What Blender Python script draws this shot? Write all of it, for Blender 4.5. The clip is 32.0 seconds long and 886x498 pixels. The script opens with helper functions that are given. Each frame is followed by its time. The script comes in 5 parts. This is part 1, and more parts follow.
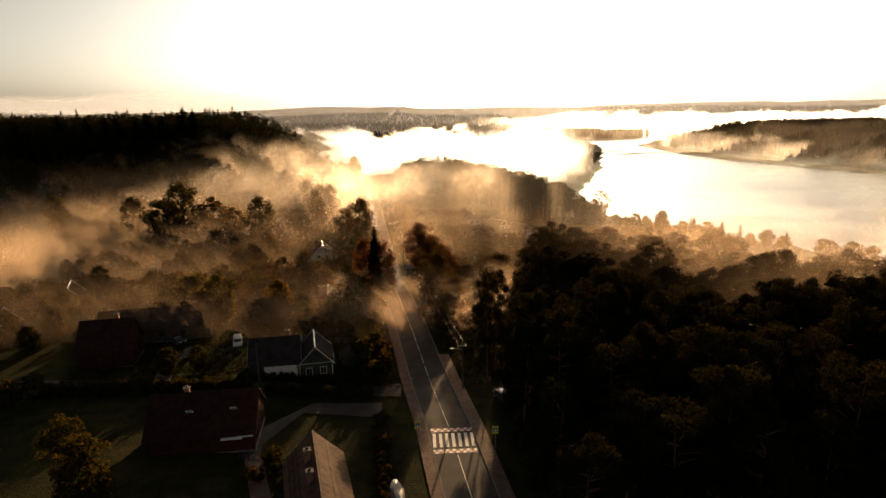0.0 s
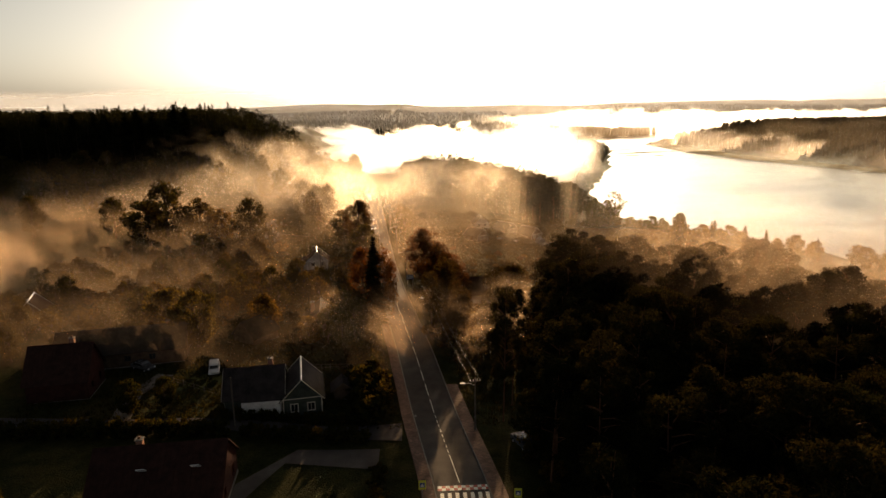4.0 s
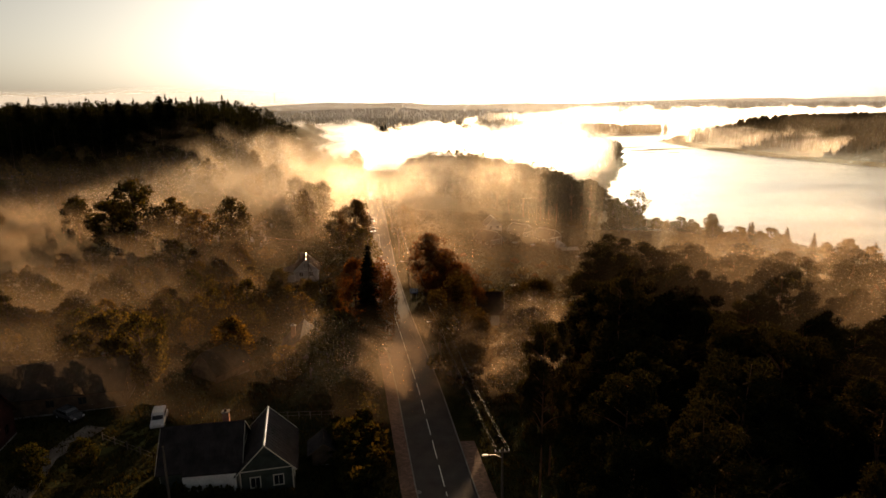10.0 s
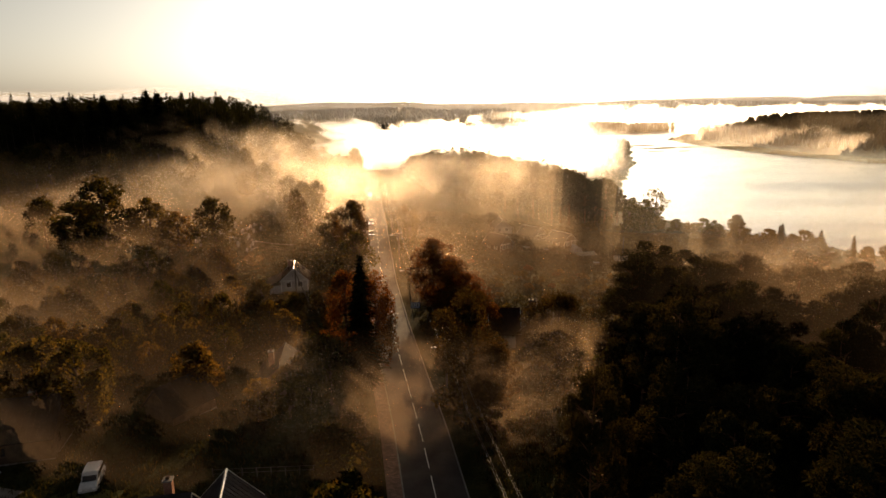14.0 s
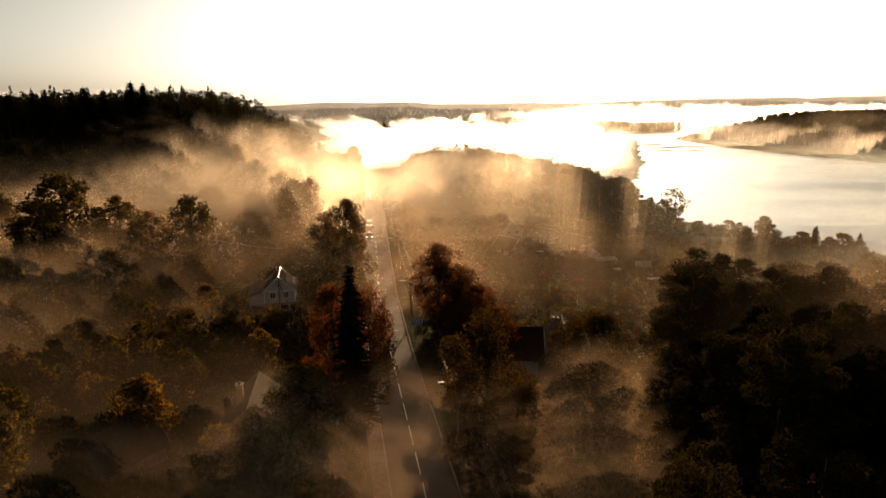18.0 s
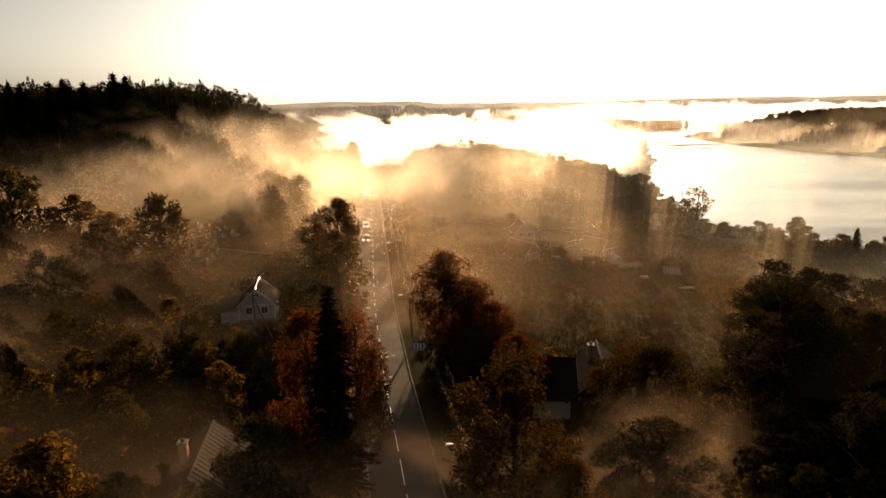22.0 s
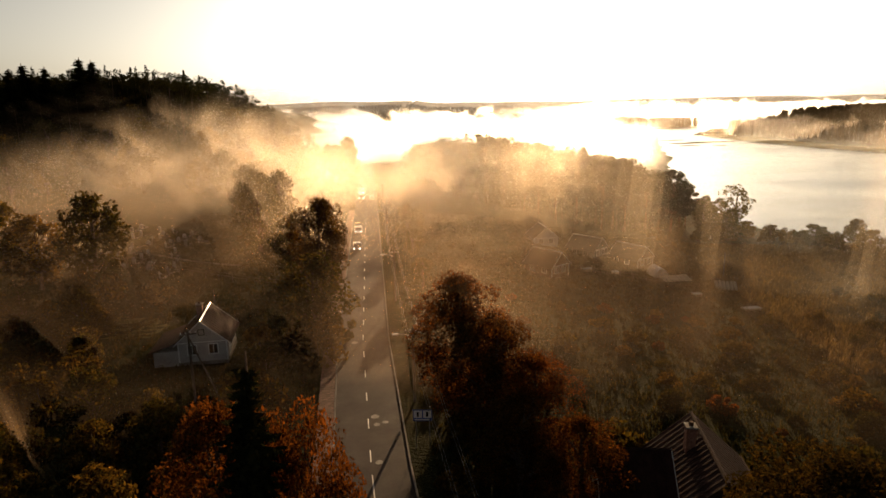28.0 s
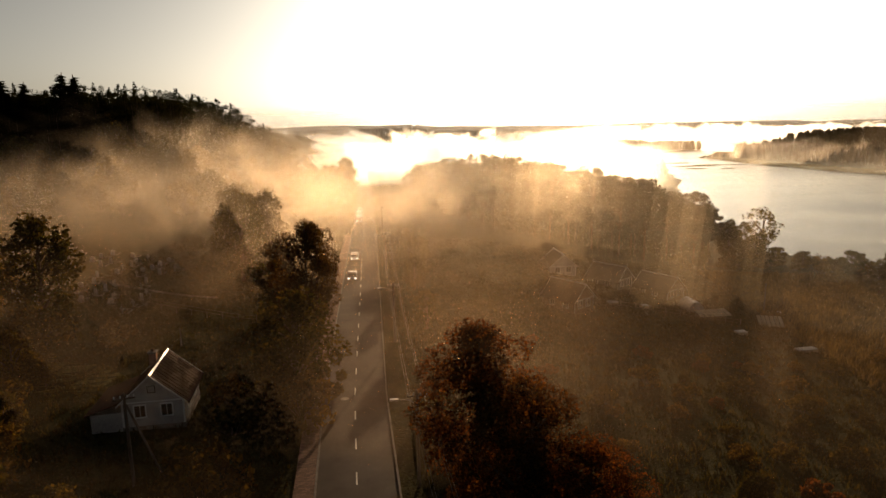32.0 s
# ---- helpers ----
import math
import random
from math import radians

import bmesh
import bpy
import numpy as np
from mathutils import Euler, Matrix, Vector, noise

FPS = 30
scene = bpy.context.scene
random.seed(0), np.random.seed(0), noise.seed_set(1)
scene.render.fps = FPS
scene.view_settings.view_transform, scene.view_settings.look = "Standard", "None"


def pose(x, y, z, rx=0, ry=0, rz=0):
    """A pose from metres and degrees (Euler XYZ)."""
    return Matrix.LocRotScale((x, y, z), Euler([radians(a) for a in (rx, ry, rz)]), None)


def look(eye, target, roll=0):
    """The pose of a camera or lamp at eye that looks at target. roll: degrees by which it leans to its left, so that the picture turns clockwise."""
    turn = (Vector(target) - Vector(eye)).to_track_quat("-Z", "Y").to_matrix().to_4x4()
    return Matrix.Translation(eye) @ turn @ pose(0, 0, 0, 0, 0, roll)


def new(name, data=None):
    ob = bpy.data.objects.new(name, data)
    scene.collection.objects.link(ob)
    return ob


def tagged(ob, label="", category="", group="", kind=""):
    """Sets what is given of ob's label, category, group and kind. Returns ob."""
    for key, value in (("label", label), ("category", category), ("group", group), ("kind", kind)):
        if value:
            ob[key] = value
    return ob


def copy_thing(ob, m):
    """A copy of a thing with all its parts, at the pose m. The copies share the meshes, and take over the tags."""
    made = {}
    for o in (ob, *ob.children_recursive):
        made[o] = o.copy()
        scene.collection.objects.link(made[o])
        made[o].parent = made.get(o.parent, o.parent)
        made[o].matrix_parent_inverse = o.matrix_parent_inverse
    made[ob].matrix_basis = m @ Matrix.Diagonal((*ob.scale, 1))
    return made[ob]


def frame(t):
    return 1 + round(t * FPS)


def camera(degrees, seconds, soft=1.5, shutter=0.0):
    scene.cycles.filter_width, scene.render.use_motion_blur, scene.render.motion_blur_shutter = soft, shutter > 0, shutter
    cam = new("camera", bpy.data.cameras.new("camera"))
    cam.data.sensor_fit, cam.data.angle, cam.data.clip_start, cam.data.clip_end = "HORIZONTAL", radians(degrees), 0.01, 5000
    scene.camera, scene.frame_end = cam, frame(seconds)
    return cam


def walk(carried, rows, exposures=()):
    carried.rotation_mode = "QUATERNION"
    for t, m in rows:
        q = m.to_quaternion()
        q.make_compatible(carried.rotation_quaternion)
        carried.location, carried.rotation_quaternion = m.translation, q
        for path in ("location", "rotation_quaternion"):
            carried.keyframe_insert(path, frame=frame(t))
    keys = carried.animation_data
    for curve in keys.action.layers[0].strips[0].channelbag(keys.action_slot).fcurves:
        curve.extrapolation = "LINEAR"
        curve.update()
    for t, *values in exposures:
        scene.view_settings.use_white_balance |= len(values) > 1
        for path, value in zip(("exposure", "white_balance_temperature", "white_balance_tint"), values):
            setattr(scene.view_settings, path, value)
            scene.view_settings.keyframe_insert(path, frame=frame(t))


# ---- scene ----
cam = camera(70.0, 32.0)

PATH = [
    (0, (0.383, -0.702, 47.351), (0.475, 1.245, 46.903), -1.1),
    (1, (0.185, 3.433, 47.267), (0.278, 5.379, 46.817), -0.9),
    (2, (0.169, 7.649, 47.052), (0.259, 9.595, 46.6), -0.9),
    (3, (0.093, 11.877, 46.8), (0.181, 13.822, 46.346), -0.9),
    (5.5, (0.184, 22.395, 45.097), (0.266, 24.342, 44.643), -1.0),
    (7, (0.281, 28.574, 44.337), (0.359, 30.52, 43.882), -1.1),
    (8, (0.322, 32.656, 43.768), (0.397, 34.602, 43.312), -1.0),
    (9, (0.337, 36.675, 43.186), (0.408, 38.621, 42.73), -1.1),
    (10, (0.251, 40.9, 42.588), (0.321, 42.846, 42.131), -1.0),
    (11, (0.222, 45.692, 42.009), (0.29, 47.638, 41.553), -1.1),
    (12, (0.119, 50.158, 41.373), (0.187, 52.104, 40.916), -1.1),
    (13, (0.185, 54.212, 40.641), (0.25, 56.158, 40.185), -1.0),
    (14, (0.245, 58.446, 40.036), (0.307, 60.392, 39.579), -1.1),
    (16.5, (-0.083, 69.3, 38.038), (-0.023, 71.247, 37.585), -1.0),
    (18, (-0.218, 75.557, 37.06), (-0.159, 77.504, 36.605), -1.0),
    (19, (-0.205, 79.989, 36.3), (-0.148, 81.936, 35.845), -1.0),
    (20, (-0.355, 84.305, 35.535), (-0.298, 86.252, 35.081), -1.0),
    (21, (-0.321, 88.776, 34.887), (-0.267, 90.723, 34.432), -1.0),
    (22, (-0.264, 93.101, 34.256), (-0.212, 95.047, 33.8), -1.0),
    (23, (-0.395, 97.357, 33.589), (-0.342, 99.303, 33.133), -1.0),
    (24, (-0.339, 101.732, 32.826), (-0.289, 103.679, 32.37), -1.0),
    (25, (-0.415, 106.194, 32.241), (-0.365, 108.141, 31.785), -1.0),
    (27.5, (-0.702, 117.047, 30.47), (-0.653, 118.994, 30.015), -1.1),
    (28.5, (-0.68, 121.074, 30.051), (-0.632, 123.021, 29.596), -1.1),
    (29, (-0.692, 123.026, 29.787), (-0.645, 124.973, 29.332), -1.1),
    (29.5, (-0.883, 124.959, 29.494), (-0.836, 126.906, 29.039), -1.1),
    (30, (-1.014, 126.923, 29.245), (-0.967, 128.88, 28.834), -1.0),
    (30.5, (-1.133, 128.658, 28.923), (-1.084, 130.62, 28.539), -1.1),
    (31, (-1.265, 130.364, 28.661), (-1.216, 132.326, 28.278), -1.0),
    (31.5, (-1.367, 131.98, 28.367), (-1.317, 133.942, 27.983), -1.1),
    (32, (-1.353, 133.611, 28.145), (-1.303, 135.573, 27.762), -1.0),
]
walk(cam, [(t, look(eye, aim, roll)) for t, eye, aim, roll in PATH], exposures=[(0.0, 0.72), (24.0, 0.72), (28.0, 0.6), (29.5, 0.58), (30.8, 0.25), (32.0, 0.1)])

# ---- sky, sun, exposure ----
SUN_AZ = radians(12.0)      # to the right of +Y
SUN_EL = radians(9.5)
world = bpy.data.worlds.new("world")
scene.world = world
world.use_nodes = True
wn = world.node_tree
sky = wn.nodes.new("ShaderNodeTexSky")
sky.sky_type = 'NISHITA'
sky.sun_disc = False
sky.sun_elevation = SUN_EL
sky.sun_rotation = SUN_AZ
sky.air_density = 0.8
sky.dust_density = 2.2
sky.ozone_density = 1.0
grey = wn.nodes.new("ShaderNodeRGBToBW")
wn.links.new(sky.outputs[0], grey.inputs[0])
pale = wn.nodes.new("ShaderNodeMix")      # thin high haze takes much of the colour out of the sky
pale.data_type = 'RGBA'
pale.clamp_factor = False
pale.inputs[0].default_value = 0.74
wn.links.new(sky.outputs[0], pale.inputs[6])
cream = wn.nodes.new("ShaderNodeMix")
cream.data_type = 'RGBA'
cream.blend_type = 'MULTIPLY'
cream.inputs[0].default_value = 1.0
cream.inputs[7].default_value = (1.08, 1.0, 0.87, 1)
wn.links.new(grey.outputs[0], cream.inputs[6])
wn.links.new(cream.outputs[2], pale.inputs[7])
even = wn.nodes.new("ShaderNodeGamma")
even.inputs[1].default_value = 1.25
thin = wn.nodes.new("ShaderNodeMix")      # the glow round the sun is strong, the sky behind it deep
thin.data_type = 'RGBA'
thin.blend_type = 'MULTIPLY'
thin.inputs[0].default_value = 1.0
thin.inputs[7].default_value = (0.44, 0.44, 0.44, 1)
wn.links.new(pale.outputs[2], thin.inputs[6])
wn.links.new(thin.outputs[2], even.inputs[0])
wn.links.new(even.outputs[0], wn.nodes["Background"].inputs[0])
wn.nodes["Background"].inputs[1].default_value = 0.128
sun_data = bpy.data.lights.new("sun", 'SUN')
sun_data.energy = 5.0
sun_data.angle = radians(0.6)
sun_data.color = (1.0, 0.62, 0.31)
sun = new("sun", sun_data)
sun_dir = Vector((math.sin(SUN_AZ) * math.cos(SUN_EL), math.cos(SUN_AZ) * math.cos(SUN_EL), math.sin(SUN_EL)))
sun.matrix_world = look(sun_dir * 400, (0, 0, 0))
scene.cycles.transparent_max_bounces = 48


# ---- materials ----
def nodes_of(name):
    m = bpy.data.materials.new(name)
    m.use_nodes = True
    nt = m.node_tree
    return m, nt, nt.nodes["Principled BSDF"]


def ramp(nt, fac, stops):
    r = nt.nodes.new("ShaderNodeValToRGB")
    e = r.color_ramp.elements
    e[0].position, e[0].color = stops[0][0], (*stops[0][1], 1)
    e[1].position, e[1].color = stops[-1][0], (*stops[-1][1], 1)
    for p, c in stops[1:-1]:
        n = e.new(p)
        n.color = (*c, 1)
    nt.links.new(fac, r.inputs[0])
    return r.outputs[0]


def noise_tex(nt, scale, detail=4.0, rough=0.55, coord="Object", stretch=None):
    tc = nt.nodes.new("ShaderNodeTexCoord")
    n = nt.nodes.new("ShaderNodeTexNoise")
    n.inputs["Scale"].default_value = scale
    n.inputs["Detail"].default_value = detail
    n.inputs["Roughness"].default_value = rough
    src = tc.outputs[coord]
    if stretch:
        mp = nt.nodes.new("ShaderNodeMapping")
        mp.inputs["Scale"].default_value = stretch
        nt.links.new(src, mp.inputs[0])
        src = mp.outputs[0]
    nt.links.new(src, n.inputs["Vector"])
    return n.outputs["Fac"]


def mixed(nt, a, b, fac, mode='MIX'):
    m = nt.nodes.new("ShaderNodeMix")
    m.data_type = 'RGBA'
    m.blend_type = mode
    for sock, v in ((m.inputs[0], fac), (m.inputs[6], a), (m.inputs[7], b)):
        if hasattr(v, "is_linked"):
            nt.links.new(v, sock)
        elif isinstance(v, (int, float)):
            sock.default_value = v
        else:
            sock.default_value = (*v, 1)
    return m.outputs[2]


def bump(nt, bsdf, height, strength=0.4, dist=0.05):
    b = nt.nodes.new("ShaderNodeBump")
    b.inputs["Strength"].default_value = strength
    b.inputs["Distance"].default_value = dist
    nt.links.new(height, b.inputs["Height"])
    nt.links.new(b.outputs[0], bsdf.inputs["Normal"])


def surface(name, dark, light, scale=3.0, rough=0.8, grain=None, metal=0.0, relief=0.3, stretch=None, per_object=0.0):
    """Two-scale mottled surface: broad stains and fine grain."""
    m, nt, b = nodes_of(name)
    f1 = noise_tex(nt, scale, stretch=stretch)
    f2 = noise_tex(nt, grain or scale * 9, 3.0, stretch=stretch)
    c = ramp(nt, f1, [(0.3, dark), (0.7, light)])
    c = mixed(nt, c, ramp(nt, f2, [(0.3, (0.6, 0.6, 0.6)), (0.7, (1.25, 1.25, 1.25))]), 0.7, 'MULTIPLY')
    if per_object:
        oi = nt.nodes.new("ShaderNodeObjectInfo")
        c = mixed(nt, c, ramp(nt, oi.outputs["Random"], [(0, (1 - per_object,) * 3), (1, (1 + per_object,) * 3)]), 1.0, 'MULTIPLY')
    nt.links.new(c, b.inputs["Base Color"])
    b.inputs["Roughness"].default_value = rough
    b.inputs["Metallic"].default_value = metal
    if rough >= 0.75:
        b.inputs["Specular IOR Level"].default_value = 0.08
    bump(nt, b, f2, relief)
    return m


def leaves(name, cols, through_col, share=0.45):
    """Foliage: colour varies per leaf and per tree, and the leaf lets light through."""
    m, nt, b = nodes_of(name)
    geo = nt.nodes.new("ShaderNodeNewGeometry")
    oi = nt.nodes.new("ShaderNodeObjectInfo")
    c = ramp(nt, geo.outputs["Random Per Island"], [(0, cols[0]), (0.5, cols[1]), (1, cols[2])])
    f = noise_tex(nt, 0.45, 2.0)
    c = mixed(nt, c, ramp(nt, f, [(0.3, (0.6, 0.6, 0.6)), (0.7, (1.35, 1.25, 1.1))]), 1.0, 'MULTIPLY')
    c = mixed(nt, c, ramp(nt, oi.outputs["Random"], [(0, (0.75, 0.85, 0.8)), (1, (1.25, 1.1, 1.0))]), 1.0, 'MULTIPLY')
    nt.links.new(c, b.inputs["Base Color"])
    b.inputs["Roughness"].default_value = 0.85
    b.inputs["Specular IOR Level"].default_value = 0.0
    t = nt.nodes.new("ShaderNodeBsdfTranslucent")
    nt.links.new(mixed(nt, c, through_col, 1.0, 'MULTIPLY'), t.inputs[0])
    mx = nt.nodes.new("ShaderNodeMixShader")
    mx.inputs[0].default_value = share
    nt.links.new(b.outputs[0], mx.inputs[1])
    nt.links.new(t.outputs[0], mx.inputs[2])
    nt.links.new(mx.outputs[0], nt.nodes["Material Output"].inputs[0])
    return m


def paved(name, dark, light):
    """Small reddish paving blocks with sandy joints and broad stains."""
    m, nt, b = nodes_of(name)
    tc = nt.nodes.new("ShaderNodeTexCoord")
    br = nt.nodes.new("ShaderNodeTexBrick")
    br.inputs["Scale"].default_value = 1.0
    br.inputs["Brick Width"].default_value = 0.4
    br.inputs["Row Height"].default_value = 0.2
    br.inputs["Mortar Size"].default_value = 0.014
    br.inputs["Color1"].default_value = (*dark, 1)
    br.inputs["Color2"].default_value = (*light, 1)
    br.inputs["Mortar"].default_value = (0.05, 0.04, 0.033, 1)
    nt.links.new(tc.outputs["Object"], br.inputs["Vector"])
    c = mixed(nt, br.outputs["Color"], ramp(nt, noise_tex(nt, 0.5), [(0.3, (0.65, 0.65, 0.65)), (0.7, (1.2, 1.2, 1.2))]), 0.9, 'MULTIPLY')
    nt.links.new(c, b.inputs["Base Color"])
    b.inputs["Roughness"].default_value = 0.8
    b.inputs["Specular IOR Level"].default_value = 0.15
    bump(nt, b, br.outputs["Fac"], -0.4, 0.01)
    return m


M_pine = leaves("pine_needles", [(0.011, 0.013, 0.006), (0.016, 0.018, 0.008), (0.028, 0.028, 0.013)], (1.6, 1.15, 0.65), 0.24)
M_spruce = leaves("spruce_needles", [(0.011, 0.013, 0.006), (0.016, 0.018, 0.008), (0.024, 0.025, 0.01)], (1.5, 1.2, 0.7), 0.25)
M_green = leaves("green_leaves", [(0.017, 0.022, 0.008), (0.03, 0.034, 0.011), (0.055, 0.05, 0.016)], (2.3, 1.6, 0.7), 0.3)
M_olive = leaves("olive_leaves", [(0.028, 0.026, 0.009), (0.05, 0.044, 0.013), (0.085, 0.066, 0.019)], (2.3, 1.7, 0.8), 0.42)
M_rust = leaves("rust_leaves", [(0.025, 0.017, 0.007), (0.045, 0.028, 0.01), (0.08, 0.044, 0.013)], (2.5, 1.4, 0.55), 0.38)
M_brown = leaves("olive_brown_leaves", [(0.02, 0.017, 0.007), (0.034, 0.027, 0.01), (0.06, 0.043, 0.014)], (2.0, 1.45, 0.65), 0.3)
M_bark = surface("bark", (0.05, 0.035, 0.025), (0.13, 0.085, 0.055), 4.0, 0.9, relief=0.8, stretch=(1, 1, 0.2))
M_pinebark = surface("pine_bark", (0.09, 0.045, 0.025), (0.2, 0.1, 0.05), 3.0, 0.9, relief=0.8, stretch=(1, 1, 0.3))
M_asphalt = surface("asphalt", (0.034, 0.03, 0.0285), (0.066, 0.057, 0.053), 0.35, 0.74, grain=30, relief=0.25)
M_asphalt.node_tree.nodes["Principled BSDF"].inputs["Specular IOR Level"].default_value = 0.08
M_paving = paved("paving", (0.1, 0.055, 0.04), (0.19, 0.11, 0.08))
M_kerb = surface("kerb_stone", (0.12, 0.112, 0.1), (0.22, 0.205, 0.185), 1.5, 0.8)
M_paint = surface("road_paint", (0.55, 0.54, 0.5), (0.8, 0.79, 0.75), 2.0, 0.6)
M_redpaint = surface("red_road_paint", (0.3, 0.05, 0.035), (0.42, 0.08, 0.05), 2.0, 0.6)
M_iron = surface("cast_iron", (0.09, 0.088, 0.085), (0.17, 0.165, 0.16), 5.0, 0.6, metal=0.6)
M_lawn = surface("mown_lawn", (0.04, 0.046, 0.012), (0.085, 0.082, 0.022), 0.25, 0.95, grain=6, relief=0.7)
M_gravel = surface("gravel", (0.1, 0.085, 0.07), (0.2, 0.175, 0.145), 0.5, 0.9, grain=8, relief=0.6)
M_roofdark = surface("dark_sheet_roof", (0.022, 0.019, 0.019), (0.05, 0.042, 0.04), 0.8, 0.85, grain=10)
M_rooftile = surface("clay_tile", (0.05, 0.03, 0.02), (0.12, 0.072, 0.045), 1.2, 0.85, grain=9, per_object=0.3, relief=0.6)
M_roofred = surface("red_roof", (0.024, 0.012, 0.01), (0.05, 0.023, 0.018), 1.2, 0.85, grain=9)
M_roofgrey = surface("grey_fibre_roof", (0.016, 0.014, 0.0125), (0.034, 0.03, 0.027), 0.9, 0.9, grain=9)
M_ridge = surface("bare_metal_ridge", (0.4, 0.39, 0.38), (0.55, 0.54, 0.52), 1.5, 0.42, metal=0.85, relief=0.1)
M_white = surface("white_paint", (0.62, 0.61, 0.58), (0.82, 0.81, 0.78), 0.9, 0.7, grain=14, relief=0.15)
M_plaster = surface("grey_white_plaster", (0.32, 0.308, 0.288), (0.46, 0.444, 0.41), 0.9, 0.85, grain=14, relief=0.2)
M_cream = surface("cream_boards", (0.5, 0.45, 0.36), (0.68, 0.63, 0.52), 0.8, 0.75, grain=12, relief=0.2)
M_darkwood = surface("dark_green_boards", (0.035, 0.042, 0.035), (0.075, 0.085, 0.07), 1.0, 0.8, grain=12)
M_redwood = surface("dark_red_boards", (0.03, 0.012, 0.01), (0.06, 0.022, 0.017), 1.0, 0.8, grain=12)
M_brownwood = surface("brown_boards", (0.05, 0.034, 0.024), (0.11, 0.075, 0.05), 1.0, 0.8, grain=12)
M_pole = surface("weathered_pole", (0.07, 0.058, 0.047), (0.15, 0.128, 0.105), 2.0, 0.85, stretch=(1, 1, 0.1))
M_wire = surface("aluminium_wire", (0.14, 0.135, 0.13), (0.22, 0.21, 0.2), 1.0, 0.62, metal=0.4, relief=0.0)
M_brick = surface("chimney_brick", (0.2, 0.1, 0.07), (0.34, 0.19, 0.13), 5.0, 0.9)
M_carwhite = surface("white_car_paint", (0.5, 0.5, 0.5), (0.6, 0.6, 0.59), 1.0, 0.25, relief=0.0)
M_cardark = surface("grey_car_paint", (0.1, 0.1, 0.105), (0.16, 0.16, 0.165), 1.0, 0.25, metal=0.4, relief=0.0)
M_tyre = surface("tyre_rubber", (0.015, 0.015, 0.015), (0.03, 0.03, 0.03), 8.0, 0.85)
M_steel = surface("galvanised_steel", (0.3, 0.3, 0.3), (0.48, 0.47, 0.46), 4.0, 0.45, metal=0.7, relief=0.05)
M_signyellow = surface("fluorescent_yellow_sign", (0.62, 0.62, 0.04), (0.75, 0.75, 0.08), 3.0, 0.5, relief=0.0)
M_signblue = surface("blue_sign", (0.02, 0.06, 0.22), (0.03, 0.09, 0.3), 3.0, 0.5, relief=0.0)
M_tarp = surface("grey_tarpaulin", (0.14, 0.145, 0.155), (0.3, 0.305, 0.32), 1.2, 0.5, grain=6, relief=0.6)
M_timber = surface("sawn_timber", (0.28, 0.22, 0.15), (0.48, 0.4, 0.29), 1.5, 0.8, grain=12)
M_reed = leaves("reed", [(0.08, 0.06, 0.026), (0.12, 0.09, 0.038), (0.18, 0.14, 0.06)], (1.5, 1.3, 1.0), 0.4)
M_dry = leaves("dry_grass", [(0.07, 0.05, 0.02), (0.11, 0.08, 0.032), (0.17, 0.125, 0.05)], (1.5, 1.3, 0.9), 0.3)
M_grass = leaves("grass_blades", [(0.016, 0.018, 0.007), (0.028, 0.028, 0.009), (0.055, 0.045, 0.016)], (1.5, 1.3, 0.7), 0.35)


def glass_material():
    m, nt, b = nodes_of("window_glass")
    b.inputs["Base Color"].default_value = (0.02, 0.022, 0.025, 1)
    b.inputs["Roughness"].default_value = 0.05
    b.inputs["IOR"].default_value = 1.5
    return m


M_glass = glass_material()
m, nt, b = nodes_of("lamp_glass")
b.inputs["Base Color"].default_value = (0.85, 0.85, 0.85, 1)
b.inputs["Roughness"].default_value = 0.1
M_lampglass = m


def ground_material():
    m, nt, b = nodes_of("meadow_ground")
    big = noise_tex(nt, 0.035, 5.0, 0.6)
    mid = noise_tex(nt, 0.35, 4.0, 0.6)
    fine = noise_tex(nt, 4.0, 3.0, 0.6)
    c = ramp(nt, big, [(0.32, (0.015, 0.019, 0.006)), (0.5, (0.026, 0.028, 0.009)), (0.7, (0.05, 0.042, 0.014))])
    c = mixed(nt, c, ramp(nt, mid, [(0.3, (0.5, 0.55, 0.5)), (0.7, (1.4, 1.3, 1.2))]), 0.9, 'MULTIPLY')
    c = mixed(nt, c, ramp(nt, fine, [(0.3, (0.55, 0.55, 0.55)), (0.7, (1.4, 1.4, 1.4))]), 0.8, 'MULTIPLY')
    nt.links.new(c, b.inputs["Base Color"])
    b.inputs["Roughness"].default_value = 0.95
    b.inputs["Specular IOR Level"].default_value = 0.02
    add = nt.nodes.new("ShaderNodeMath")
    nt.links.new(mid, add.inputs[0])
    nt.links.new(fine, add.inputs[1])
    bump(nt, b, add.outputs[0], 0.8, 0.5)
    return m


def water_material():
    m, nt, b = nodes_of("lake_water")
    b.inputs["Base Color"].default_value = (0.03, 0.04, 0.045, 1)
    b.inputs["Roughness"].default_value = 0.3
    b.inputs["IOR"].default_value = 1.33
    f = noise_tex(nt, 0.5, 4.0, 0.6, stretch=(0.5, 1.0, 1.0))
    bump(nt, b, f, 0.25, 0.12)
    return m


MIST_ROUGH, MIST_IOR = 0.66, 1.5


